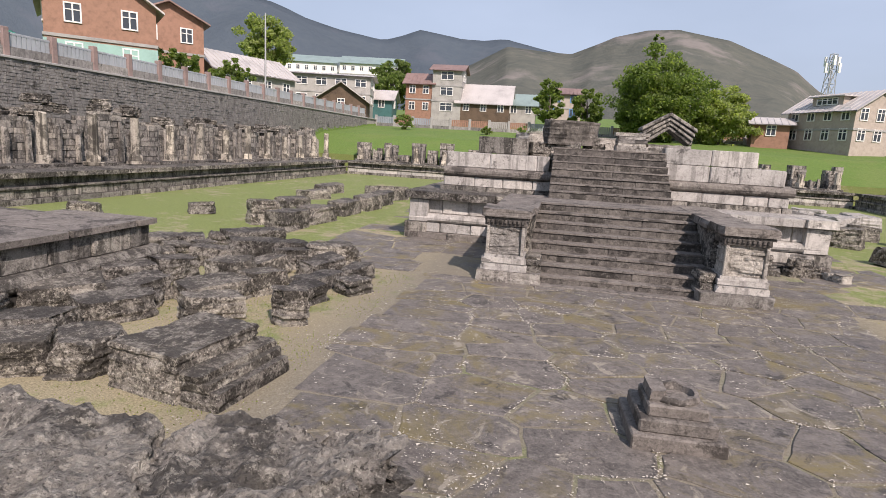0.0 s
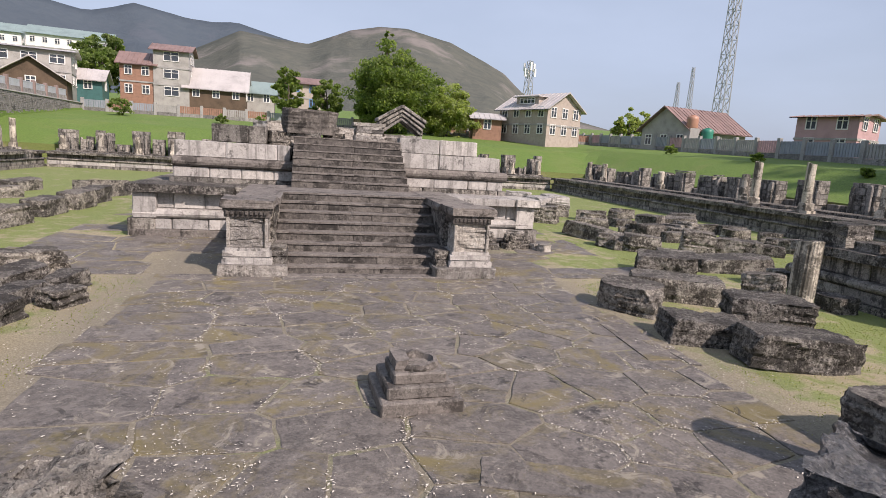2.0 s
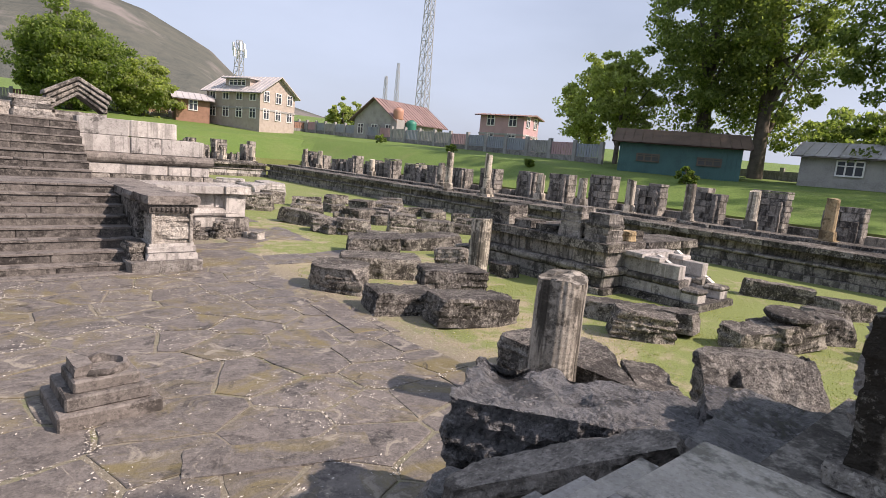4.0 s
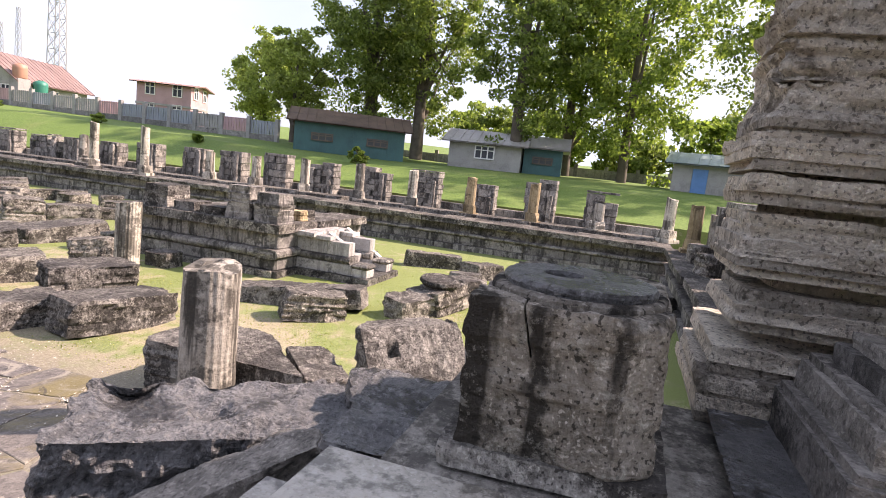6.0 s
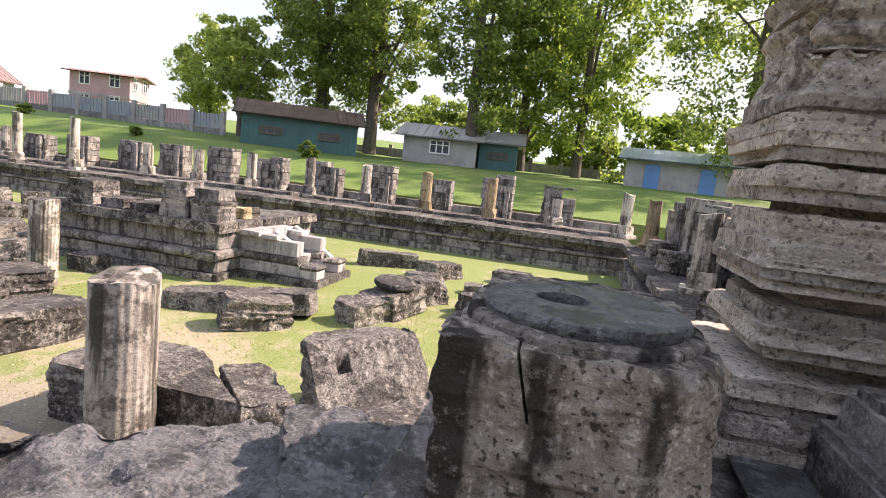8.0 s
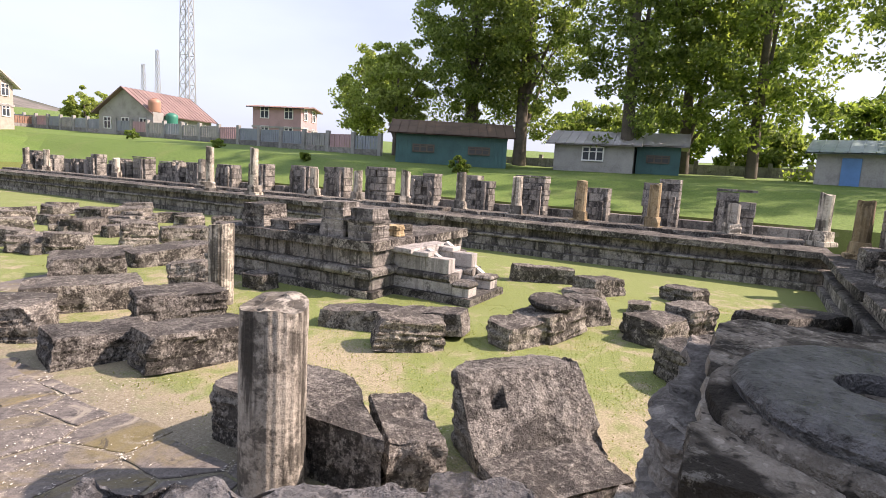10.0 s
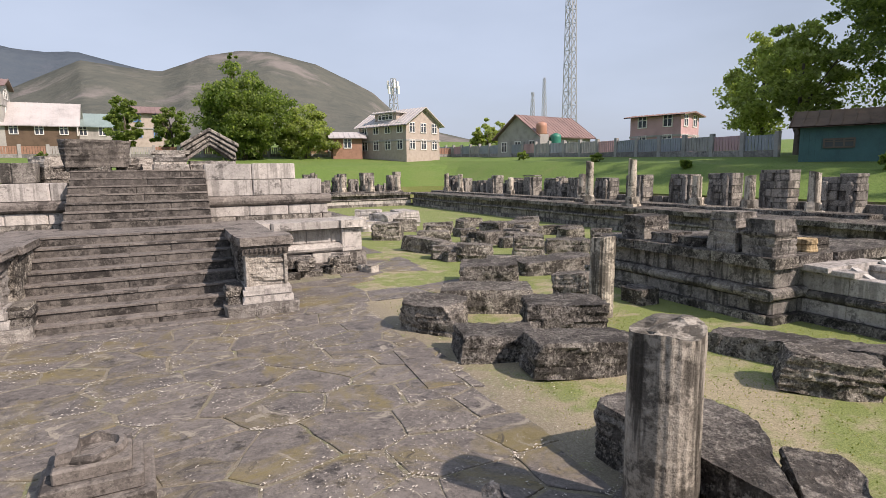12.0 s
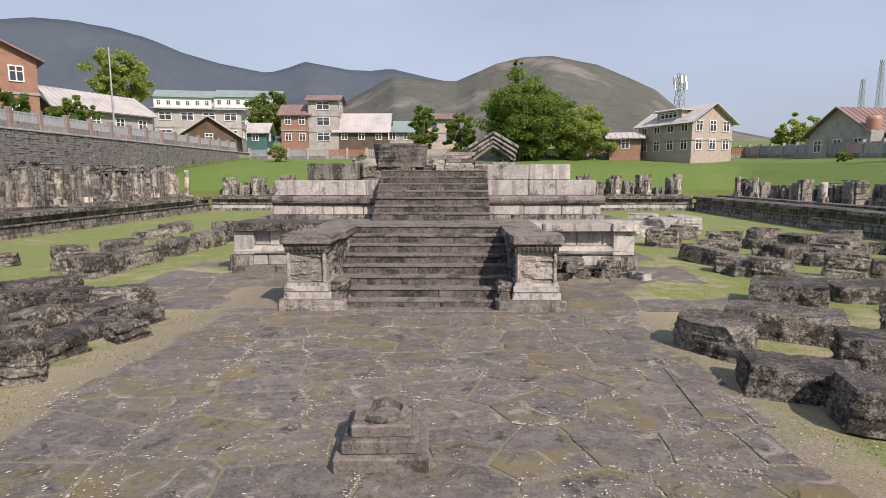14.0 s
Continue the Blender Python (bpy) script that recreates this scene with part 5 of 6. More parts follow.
PG = "gateway parapet stones"
rock(2.33, -10.3, 0.9, 1.95, 1.27, 30, 4001, "massive broken dark parapet slab beside the gateway steps", "parapet_slab", mat=M_ROCK_DARK, cuts=20, rough=0.085, chip=0.12, tilt=(-2, 0), group=PG)
rock(1.72, -10.62, 0.34, 1.75, 0.34, 46, 4003, "sloping rounded dark parapet coping", "parapet_coping", mat=M_BASE, z=0.85, cuts=14, rough=0.045, tilt=(-19, 0), chip=0.4, group=PG)
rock(1.55, -10.35, 0.5, 1.3, 0.85, 46, 4006, "rough dark boulder under the sloping coping", "rough_boulder", mat=M_ROCK_DARK, cuts=9, rough=0.07, group=PG)
rock(2.2, -11.5, 1.0, 0.75, 1.58, 8, 4007, "flat wet dark stone beside the gateway floor", "rough_boulder", mat=M_ROCK_DARK, cuts=14, rough=0.05, chip=0.06, group=PG)
rock(2.75, -11.1, 0.6, 0.5, 0.4, 25, 4008, "loose dark boulder on the parapet", "rough_boulder", mat=M_ROCK_DARK, z=1.05, cuts=8, rough=0.06, group=PG)
rock(-2.52, -9.85, 0.95, 1.0, 1.5, -24, 4004, "pale lichened broken parapet stone beside the steps", "rough_boulder", mat=M_LICHEN, cuts=18, rough=0.16, chip=0.2, group=PG)
rock(-3.62, -10.4, 1.75, 1.35, 1.5, 10, 4005, "long lichened grey parapet boulder", "rough_boulder", mat=M_LICHEN, cuts=18, rough=0.12, chip=0.16, tilt=(0, 3), group=PG)


def pedestal():
    p = thing("column_pedestal", pose(2.27, -12.27, GF - 0.03, 0, 0, 0), "large stained stone pedestal block with a round column seat", "pedestal")
    block = part("block", rough_box(1.3, 0.78, 0.71, 51, 14, 0.03, 0.07, 0.01, 0.012), M_PEDESTAL, p, "grey stone die with dark run-off stains")
    bpy.context.view_layer.update()
    crack = box(-0.8, -0.45, 0.165, 0.175, 0.5, 0.9)
    for v in crack.verts:
        v.co.y += 0.05 * math.sin(v.co.z * 9)
    cut_out(block, crack)
    part("broken_flank", rough_box(0.85, 0.3, 0.6, 53, 14, 0.09, 0.15), M_CARVED, p, "pale pitted broken face").location = (0.26, 0.32, 0)
    part("foot", rough_box(1.4, 0.92, 0.09, 52, 6, 0.02, 0.1), M_ROCK, p)
    part("lower_ring", ring_solid([(0.385, 0.66), (0.395, 0.71), (0.39, 0.735), (0.37, 0.745)], 44, 0.05, 2), M_PEDESTAL, p).location = (-0.22, 0.0, 0)
    seat = part("round_seat", ring_solid([(0.335, 0.72), (0.345, 0.765), (0.335, 0.782), (0.315, 0.787)], 44, 0.05, 3), M_ROCK_DARK, p, "wet dark round column seat with a socket")
    seat.location = (-0.22, 0.0, 0)
    bpy.context.view_layer.update()
    hole = ring_solid([(0.09, 0.735), (0.1, 0.95)], 20, 0.1, 4)
    for v in hole.verts:
        v.co.y += 0.07
    cut_out(seat, hole)
    return p


M_PEDESTAL = stone("stained_pedestal_stone", (0.11, 0.096, 0.078), (0.235, 0.207, 0.17), (0.43, 0.39, 0.335), crust=0.1, pits=0.95, streak=0.95, lichen=0.35, bump_size=0.08, streak_size=3.2)
pedestal()


def gate_pier():
    """The end of the gateway wall: worn courses, deep recessed mouldings, a pilaster on a stepped base."""
    rnd = random.Random(61)
    g = thing("gateway_pier", pose(2.8, -13.0, GF - 0.03), "tall weathered gateway wall with deep mouldings", "gateway", kind="structure")
    z = 0.0
    # height and outset of every course: plinth, rolls, deep hollows, fillets, then plain worn masonry
    profile = [(0.24, 0.15), (0.035, 0.04), (0.13, 0.11), (0.11, -0.14), (0.06, 0.02), (0.06, 0.06), (0.08, 0.0), (0.11, -0.2), (0.10, 0.06), (0.08, 0.09), (0.06, 0.05), (0.07, 0.02), (0.08, -0.12), (0.13, 0.05), (0.05, -0.06), (0.12, 0.07), (0.05, 0.10), (0.12, 0.03)]
    profile += [(rnd.uniform(0.12, 0.26), rnd.uniform(-0.035, 0.045)) for _ in range(13)]
    cut = []
    for k, (h, o) in enumerate(profile):
        n = max(1, round(h / 0.055)) if k < 18 else 1
        cut += [(h / n, o + (0.022 if q % 2 else 0.0)) for q in range(n)]
    low = len(cut) - 13
    for k, (h, o) in enumerate(cut):
        part("moulded_course", shifted(rough_box(0.82 + 2 * o, 2.6 + 2 * o, h + 0.03, 800 + k, 18, 0.03 if k < low else 0.075, 0.2 if k < low else 0.12, 0, 0.012), z - 0.015), M_TOWER, g).location = (0.5, -1.40, 0)
        z += h
    part("wall_heart", box(0.22, 0.78, -2.5, -0.3, 0.0, z - 0.05), M_TOWER, g)
    part("footing", rough_box(2.2, 3.0, 0.09, 830, 10, 0.012, 0.1), M_ROCK_DARK, g, "wet dark kerb course along the foot").location = (-0.1, -1.54, -0.02)
    for k, (w, h, zz) in enumerate(((1.14, 0.2, 0.06), (1.1, 0.05, 0.25), (0.98, 0.15, 0.29), (0.92, 0.05, 0.43), (0.78, 0.1, 0.47), (0.68, 0.08, 0.56))):
        part("pilaster_base", shifted(rough_box(w, w, h + 0.015, 850 + k, 9, 0.01, 0.1, 0, 0.01), zz), M_BASE, g, "dark wet stepped base").location = (-0.6, -0.86, 0)
    part("pilaster_shaft", shifted(fluted(0.27, 3.2, 12, 7, 0.1, 8, 0.05, 4), 0.63), M_TOWER, g).location = (-0.56, -0.84, 0)
    return g


gate_pier()

# fluted cushion capital on a block
cap = part("cushion_capital", ring_solid([(0.27, 0), (0.36, 0.03), (0.41, 0.1), (0.39, 0.16), (0.3, 0.19), (0.27, 0.17)], 48, 0.05, 9), M_ROCK)
cap.matrix_world = pose(10.3, -9.05, 0.5, 4, -4, 0)
tagged(cap, "round ribbed cushion capital lying on a dark block", "capital")


# ---------------------------------------------------------------- houses
def roof_slope(w, d, rise, over, sy):
    """One slope of a gabled tin roof along local x, a single folded sheet with standing seams."""
    bm = bmesh.new()
    y_eave, z_eave = sy * (d / 2 + over), -over * rise / (d / 2)
    xs = []
    n = max(3, int((w + 2 * over) / 0.6))
    for k in range(n + 1):
        x = -w / 2 - over + (w + 2 * over) * k / n
        xs += [(x - 0.03, 0.08), (x - 0.03, 0.13), (x + 0.03, 0.13), (x + 0.03, 0.08)]
    under = [(xs[-1][0], 0.0), (xs[0][0], 0.0)]
    prof = xs + under
    a = [bm.verts.new((x, 0, rise + z)) for x, z in prof]
    b = [bm.verts.new((x, y_eave, z_eave + z)) for x, z in prof]
    for j in range(len(prof)):
        k = (j + 1) % len(prof)
        bm.faces.new((a[j], a[k], b[k], b[j]))
    bmesh.ops.recalc_face_normals(bm, faces=bm.faces[:])
    return bm


def gable_end(x, t, d, top, rise):
    bm = bmesh.new()
    f = [bm.verts.new(p) for p in ((x, -d / 2, top), (x, d / 2, top), (x, 0, top + rise))]
    b = [bm.verts.new((x - t, v.co.y, v.co.z)) for v in f]
    bm.faces.new(f)
    bm.faces.new(b[::-1])
    for j in range(3):
        bm.faces.new((f[j], b[j], b[(j + 1) % 3], f[(j + 1) % 3]))
    bmesh.ops.recalc_face_normals(bm, faces=bm.faces[:])
    return bm


def roofed(h, w, d, top, rise, over, wall, roof):
    for sy in (-1, 1):
        part("roof_slope", shifted(roof_slope(w, d, rise, over, sy), top), roof, h)
        part("gable", gable_end(sy * w / 2, sy * 0.2, d, top, rise), wall, h)


def window(parent, m, w, h, frame_mat, bars=2):
    o = new("window")
    o.parent = parent
    o.matrix_local = m
    bm = bmesh.new()
    t = 0.09
    add_box(bm, -w / 2, w / 2, -0.06, 0.02, 0, t)
    add_box(bm, -w / 2, w / 2, -0.06, 0.02, h - t, h)
    for k in range(bars + 1):
        x = -w / 2 + (w - t) * k / bars
        add_box(bm, x, x + t, -0.06, 0.02, t, h - t)
    add_box(bm, -w / 2 + t, w / 2 - t, -0.05, 0.01, h * 0.62, h * 0.62 + 0.06)
    part("frame", bm, frame_mat, o)
    part("pane", box(-w / 2 + 0.03, w / 2 - 0.03, -0.012, 0.012, 0.03, h - 0.03), M_GLASS, o)
    return o


def house(x, y, z, turn, w, d, storeys, label, wall, roof, rise=1.6, front=4, side=2, hip=False, wm=None, storey=2.7, over=0.5, name="house", dormer=False, win=(1.0, 1.25), floor_band=True):
    h = thing(name, pose(x, y, z, 0, 0, turn), label, "house")
    top = storeys * storey
    part("wall", box(-w / 2, w / 2, -d / 2, d / 2, -2.0, top), wall, h)
    roofed(h, w, d, top, rise, over, wall, roof)
    if floor_band:
        for s in range(1, storeys):
            part("floor_band", box(-w / 2 - 0.08, w / 2 + 0.08, -d / 2 - 0.08, d / 2 + 0.08, s * storey - 0.12, s * storey + 0.08), M_CONCRETE, h)
    for s in range(storeys):
        for k in range(front):
            window(h, pose(-w / 2 + w * (k + 0.5) / front, -d / 2 - 0.02, s * storey + 0.85), win[0], win[1], wm or M_WHITE)
        for k in range(side):
            window(h, pose(-w / 2 - 0.02, d / 2 - d * (k + 0.5) / side, s * storey + 0.85, 0, 0, -90), win[0], win[1], wm or M_WHITE)
            window(h, pose(w / 2 + 0.02, -d / 2 + d * (k + 0.5) / side, s * storey + 0.85, 0, 0, 90), win[0], win[1], wm or M_WHITE)
    if dormer:
        part("dormer", box(-1.9, 1.9, -d / 2 + 0.7, 0, top + 0.2, top + rise * 0.72), wall, h)
        part("dormer_roof", box(-2.3, 2.3, -d / 2 + 0.3, 0.1, top + rise * 0.72, top + rise * 0.72 + 0.1), roof, h)
        window(h, pose(0, -d / 2 + 0.68, top + 0.55), 2.6, 0.75, wm or M_WHITE, 4)
    return h


# right of the hill: two-storey brick house, gable towards the court
house(27.3, 57.5, 4.7, -66, 8.4, 6.0, 2, "two-storey buff brick house with white windows and tin roof", M_BUFF, M_TIN, 1.9, 4, 3, dormer=True, storey=2.0)
house(42.6, 47.5, 4.2, 12, 9.0, 7.0, 1, "low grey house with a rusty red tin roof", M_PLASTER, M_TIN_RED, 2.4, 3, 3, storey=2.7)
house(48.5, 34.0, 4.2, -70, 5.4, 4.6, 2, "pink and ochre flat-fronted house beyond the fence", M_PINK, M_TIN_RED, 0.3, 2, 2, storey=2.0)
house(21.0, 60.0, 5.0, -10, 3.6, 4.0, 1, "small brick outbuilding with a tin roof", M_BRICK, M_TIN, 0.7, 1, 1, storey=2.2)
# far side, above the bank
tall = house(-20.2, 79.5, 7.2, 2, 4.6, 5.0, 3, "tall pale plastered house with red tin roof", M_PLASTER, M_TIN_RED, 1.0, 1, 1, storey=2.35, win=(2.0, 1.3))
house(-24.6, 79.5, 7.2, 2, 4.3, 5.0, 2, "brick-and-timber house with red roof and balcony", M_BRICK, M_TIN_RED, 1.6, 2, 1, storey=2.5)
house(-14.4, 80.5, 7.4, 2, 8.0, 6.5, 1, "long low shed with a pale rusted tin roof", M_WOOD, M_TIN, 2.8, 3, 2, storey=2.3)
house(-8.9, 84.0, 7.6, 2, 4.6, 5.0, 1, "small shed with a grey-blue tin roof", M_PLASTER, M_TIN_GREEN, 1.7, 2, 1, storey=2.3)
house(-2.2, 84.0, 7.4, 4, 5.0, 5.0, 2, "house half hidden by trees with blue trim", M_BUFF, M_TIN_RED, 1.0, 2, 1, wm=M_BLUE, storey=2.2)
house(-35.2, 69.0, 7.0, 14, 11.0, 7.0, 2, "weathered grey two-storey house with a flat tin roof", M_PLASTER, M_TIN, 0.5, 4, 2, storey=2.3, win=(1.6, 1.1))
house(-31.2, 62.5, 6.0, -76, 5.0, 6.6, 1, "old timber shed with a steep tin gable", M_WOOD, M_TIN, 2.2, 2, 1, storey=1.9)
house(-72.0, 142.0, 17.0, 14, 14.0, 10.0, 2, "large white building with green tin roof", M_WHITE, M_TIN_GREEN, 2.2, 6, 3, storey=3.0)
house(-54.0, 140.0, 17.0, 10, 16.0, 10.0, 2, "large white building with green tin roof", M_WHITE, M_TIN_GREEN, 2.2, 7, 3, storey=2.8)
house(-29.2, 74.0, 7.0, 6, 3.2, 4.0, 1, "small teal gabled shed between the houses", M_TEAL, M_TIN, 1.3, 1, 1, storey=2.2)
# above the retaining wall
brick = house(-35.0, 25.0, 6.0, -45, 8.0, 6.5, 2, "brick house with mint lower storey and red tin roof", M_BRICK, M_TIN, 2.2, 3, 2, storey=2.45)
part("lower_storey", box(-4.06, 4.06, -3.31, 3.31, -1.0, 2.2), M_MINT, brick, "mint-painted lower wall")
house(-37.0, 34.5, 6.6, -45, 6.0, 5.5, 2, "brick house with white windows and red tin roof", M_BRICK, M_TIN_RED, 1.3, 2, 2, storey=2.7)
house(-35.0, 43.0, 6.2, 70, 10.0, 6.0, 1, "long low house with a pale tin roof", M_PLASTER, M_TIN, 1.8, 4, 2)


def shed(x, y, z, turn, w, d, hgt, label, wall, roof, rise, doors=0, wins=1, name="shed"):
    h = thing(name, pose(x, y, z, 0, 0, turn), label, "shed")
    part("wall", box(-w / 2, w / 2, -d / 2, d / 2, -1.0, hgt), wall, h)
    if wall is M_TEAL:
        for k in range(int(w / 0.3)):
            part("sheet_rib", box(-0.03, 0.03, -0.03, 0.03, -0.6, hgt - 0.05), wall, h).location = (-w / 2 + 0.15 + 0.3 * k, -d / 2 - 0.02, 0)
    roofed(h, w, d, hgt, rise, 0.5, wall, roof)
    for k in range(wins):
        window(h, pose(-w / 2 + w * (k + 0.5) / wins, -d / 2 - 0.05, hgt * 0.48), 1.5, 0.55 if wall is M_TEAL else 1.0, M_BARK if wall is M_TEAL else M_WHITE, 3)
    for k in range(doors):
        part("door", box(-0.45, 0.45, -0.05, 0.04, -0.1, 2.0, 0.01), M_BLUE, h, "blue painted door").location = (-w / 2 + w * (k + 0.5) / doors, -d / 2 - 0.03, 0)
    return h


shed(37.8, 7.6, 2.6, -62, 7.6, 5.0, 2.6, "dark teal corrugated sheet shed among the trees", M_TEAL, M_WOOD, 0.9, wins=2)
shed(43.3, -1.7, 2.75, -84, 5.4, 5.0, 2.4, "grey plastered hut with a tin roof", M_PLASTER, M_TIN, 0.9, wins=1)
shed(44.0, -5.9, 2.75, -84, 2.8, 4.0, 2.5, "small teal hut under the trees", M_TEAL, M_TIN, 0.8, wins=1)
shed(40.8, -18.6, 2.6, -100, 6.6, 4.5, 2.35, "grey block with two blue doors and a tin roof", M_PLASTER, M_TIN_GREEN, 0.7, doors=2, wins=0)
bw = thing("wall_boundary", pose(49, 12, 2.9, 0, 0, -90), "dark stone boundary wall behind the trees", "wall", kind="structure")
for k in range(16):
    part("wall_panel", box(0, 2.4, -0.1, 0.1, -0.5, 1.3), M_RETAIN, bw).location = (2.5 * k, 0, 0)
    part("post", box(-0.15, 0.15, -0.15, 0.15, -0.5, 1.6), M_RETAIN, bw).location = (2.5 * k - 0.05, 0, 0)


# ---------------------------------------------------------------- masts
def mast(x, y, z, hgt, half, mat, label, antennas=False):
    h = thing("lattice_mast", pose(x, y, z, 0, 0, 20), label, "mast")
    rows = int(hgt / (half * 2.2))
    bm = bmesh.new()

    def strut(a, b, r):
        a, b = Vector(a), Vector(b)
        q = (b - a).to_track_quat("Z", "Y").to_matrix()
        n = (b - a).length
        lo = [bm.verts.new(a + q @ Vector((sx * r, sy * r, 0))) for sx, sy in ((-1, -1), (1, -1), (1, 1), (-1, 1))]
        hi = [bm.verts.new(a + q @ Vector((sx * r, sy * r, n))) for sx, sy in ((-1, -1), (1, -1), (1, 1), (-1, 1))]
        for j in range(4):
            bm.faces.new((lo[j], lo[(j + 1) % 4], hi[(j + 1) % 4], hi[j]))

    def ring(i):
        s = half * (1 - 0.6 * i / rows)
        return [(sx * s, sy * s, hgt * i / rows) for sx, sy in ((-1, -1), (1, -1), (1, 1), (-1, 1))]

    for i in range(rows):
        a, b = ring(i), ring(i + 1)
        for j in range(4):
            k = (j + 1) % 4
            strut(a[j], b[j], 0.065 * half)
            strut(a[j], b[k], 0.035 * half)
            strut(a[k], b[j], 0.035 * half)
            strut(b[j], b[k], 0.035 * half)
    part("lattice", bm, mat, h)
    if antennas:
        for j in range(6):
            a = 6.283 * j / 6
            part("antenna_panel", box(-0.35, 0.35, -0.2, 0.2, 0, 2.6), M_WHITE, h).location = (1.9 * math.cos(a), 1.9 * math.sin(a), hgt - 3.2 - 2.0 * (j % 2))
    return h


mast(68.0, 75.5, 5.0, 46.0, 1.05, M_STEEL, "tall steel lattice radio mast")
mast(71.0, 176.0, 14.0, 20.5, 1.6, M_STEEL, "short telecom mast hung with antenna panels", True)
mast(98.7, 127, 8.0, 21.0, 0.7, M_STEEL, "distant steel lattice mast")
mast(95.8, 128.6, 8.0, 17.0, 0.7, M_STEEL, "distant steel lattice mast")


# ---------------------------------------------------------------- trees
def tree(x, y, z, hgt, spread, label, leaf, seed, clumps=150, per=110, size=0.22, trunk_r=0.3, crown_low=0.3, flat=1.0, name="tree", limbs=7):
    """Tapered trunk and limbs; a crown of many leaves in uneven clumps with gaps."""
    rnd = random.Random(seed)
    t = thing(name, pose(x, y, z), label, "tree")
    bm = bmesh.new()

    def limb(a, b, r0, r1, bend, segs=5):
        prev = None
        for i in range(segs + 1):
            u = i / segs
            p = a.lerp(b, u) + Vector((math.sin(u * 3.1) * bend[0], math.sin(u * 3.1) * bend[1], 0))
            r = r0 + (r1 - r0) * u
            row = [bm.verts.new(p + Vector((r * math.cos(6.283 * k / 7), r * math.sin(6.283 * k / 7), 0))) for k in range(7)]
            if prev:
                for k in range(7):
                    bm.faces.new((prev[k], prev[(k + 1) % 7], row[(k + 1) % 7], row[k]))
            prev = row

    limb(Vector((0, 0, -0.3)), Vector((rnd.uniform(-0.3, 0.3), rnd.uniform(-0.3, 0.3), hgt * 0.72)), trunk_r, trunk_r * 0.3, (0.25, 0.2), 8)
    centres = []
    mid = hgt * (crown_low + (1 - crown_low) / 2)
    half = hgt * (1 - crown_low) / 2
    while len(centres) < clumps:
        v = Vector((rnd.gauss(0, 1), rnd.gauss(0, 1), rnd.gauss(0, 1))).normalized() * rnd.uniform(0.45, 1.0)
        lump = 1 + 0.35 * noise.noise(v * 1.6 + Vector((seed * 3.7, 0, 0)))
        centres.append(Vector((v.x * spread * lump, v.y * spread * lump, mid + v.z * half * lump * flat)))
    for i in range(limbs):
        c = centres[rnd.randrange(len(centres))]
        z0 = hgt * rnd.uniform(crown_low * 0.8, 0.55)
        limb(Vector((0, 0, z0)), c, trunk_r * 0.42, 0.03, (rnd.uniform(-0.3, 0.3), rnd.uniform(-0.3, 0.3)))
    part("trunk", bm, M_BARK, t, smooth=True)
    n = clumps * per
    r = np.random.RandomState(seed)
    cc = np.array([tuple(c) for c in centres])
    rad = spread * 0.175 * r.uniform(0.55, 1.4, clumps)
    idx = np.repeat(np.arange(clumps), per)
    d = r.normal(size=(n, 3))
    d /= np.linalg.norm(d, axis=1)[:, None]
    pos = cc[idx] + d * (rad[idx] * r.uniform(0.25, 1.0, n) ** 0.6)[:, None] * np.array([1.15, 1.15, 0.75])
    a = r.normal(size=(n, 3))
    a /= np.linalg.norm(a, axis=1)[:, None]
    b = np.cross(a, r.normal(size=(n, 3)))
    b /= np.linalg.norm(b, axis=1)[:, None]
    s = size * r.uniform(0.6, 1.3, n)[:, None]
    quads = np.stack([pos - a * s, pos + b * s * 0.55, pos + a * s, pos - b * s * 0.55], 1).reshape(-1, 3)
    me = bpy.data.meshes.new("crown")
    me.vertices.add(4 * n)
    me.vertices.foreach_set("co", quads.ravel())
    me.loops.add(4 * n)
    me.loops.foreach_set("vertex_index", np.arange(4 * n))
    me.polygons.add(n)
    me.polygons.foreach_set("loop_start", np.arange(n) * 4)
    me.polygons.foreach_set("loop_total", np.full(n, 4))
    me.update(calc_edges=True)
    me.materials.append(leaf)
    ob = new("crown", me)
    ob.parent = t
    return t


CHINAR = "large plane tree with dark green leaves beside the lawn"
tree(47.0, 10.4, 3.4, 24, 5.8, CHINAR, M_LEAF_DARK, 1, 300, 125, 0.17, 0.7, 0.03)
tree(46.5, 5.6, 3.3, 25, 5.6, CHINAR, M_LEAF_DARK, 9, 240, 120, 0.17, 0.6, 0.06)
tree(41.8, -4.1, 3.3, 26, 4.8, CHINAR, M_LEAF_DARK, 2, 210, 120, 0.17, 0.5, 0.08)
tree(47.5, -7.2, 3.5, 25, 5.2, CHINAR, M_LEAF, 3, 215, 120, 0.17, 0.45, 0.04)
tree(44.5, -11.8, 3.3, 22, 5.6, "plane tree with bright green leaves and pale limbs", M_LEAF, 4, 215, 115, 0.17, 0.4, 0.02)
tree(40.5, -22.5, 3.0, 22, 6.5, CHINAR, M_LEAF_DARK, 5, 200, 115, 0.17, 0.5, 0.05)
for i, by in enumerate((-38.0, -29.0, -20.0, -12.0, -4.0, 4.0)):
    tree(60.0 + 3 * (i % 2), by, 3.5, 5.5 + (i * 7 % 3), 4.6, "far green tree beyond the boundary wall", M_LEAF_DARK if i % 2 else M_LEAF, 70 + i, 80, 80, 0.28, 0.25, 0.03, name="far_tree", limbs=4)
tree(46.0, 21.0, 4.0, 9.0, 3.8, "pale green willow beside the fence", M_LEAF_PALE, 6, 120, 85, 0.18, 0.25, 0.12)
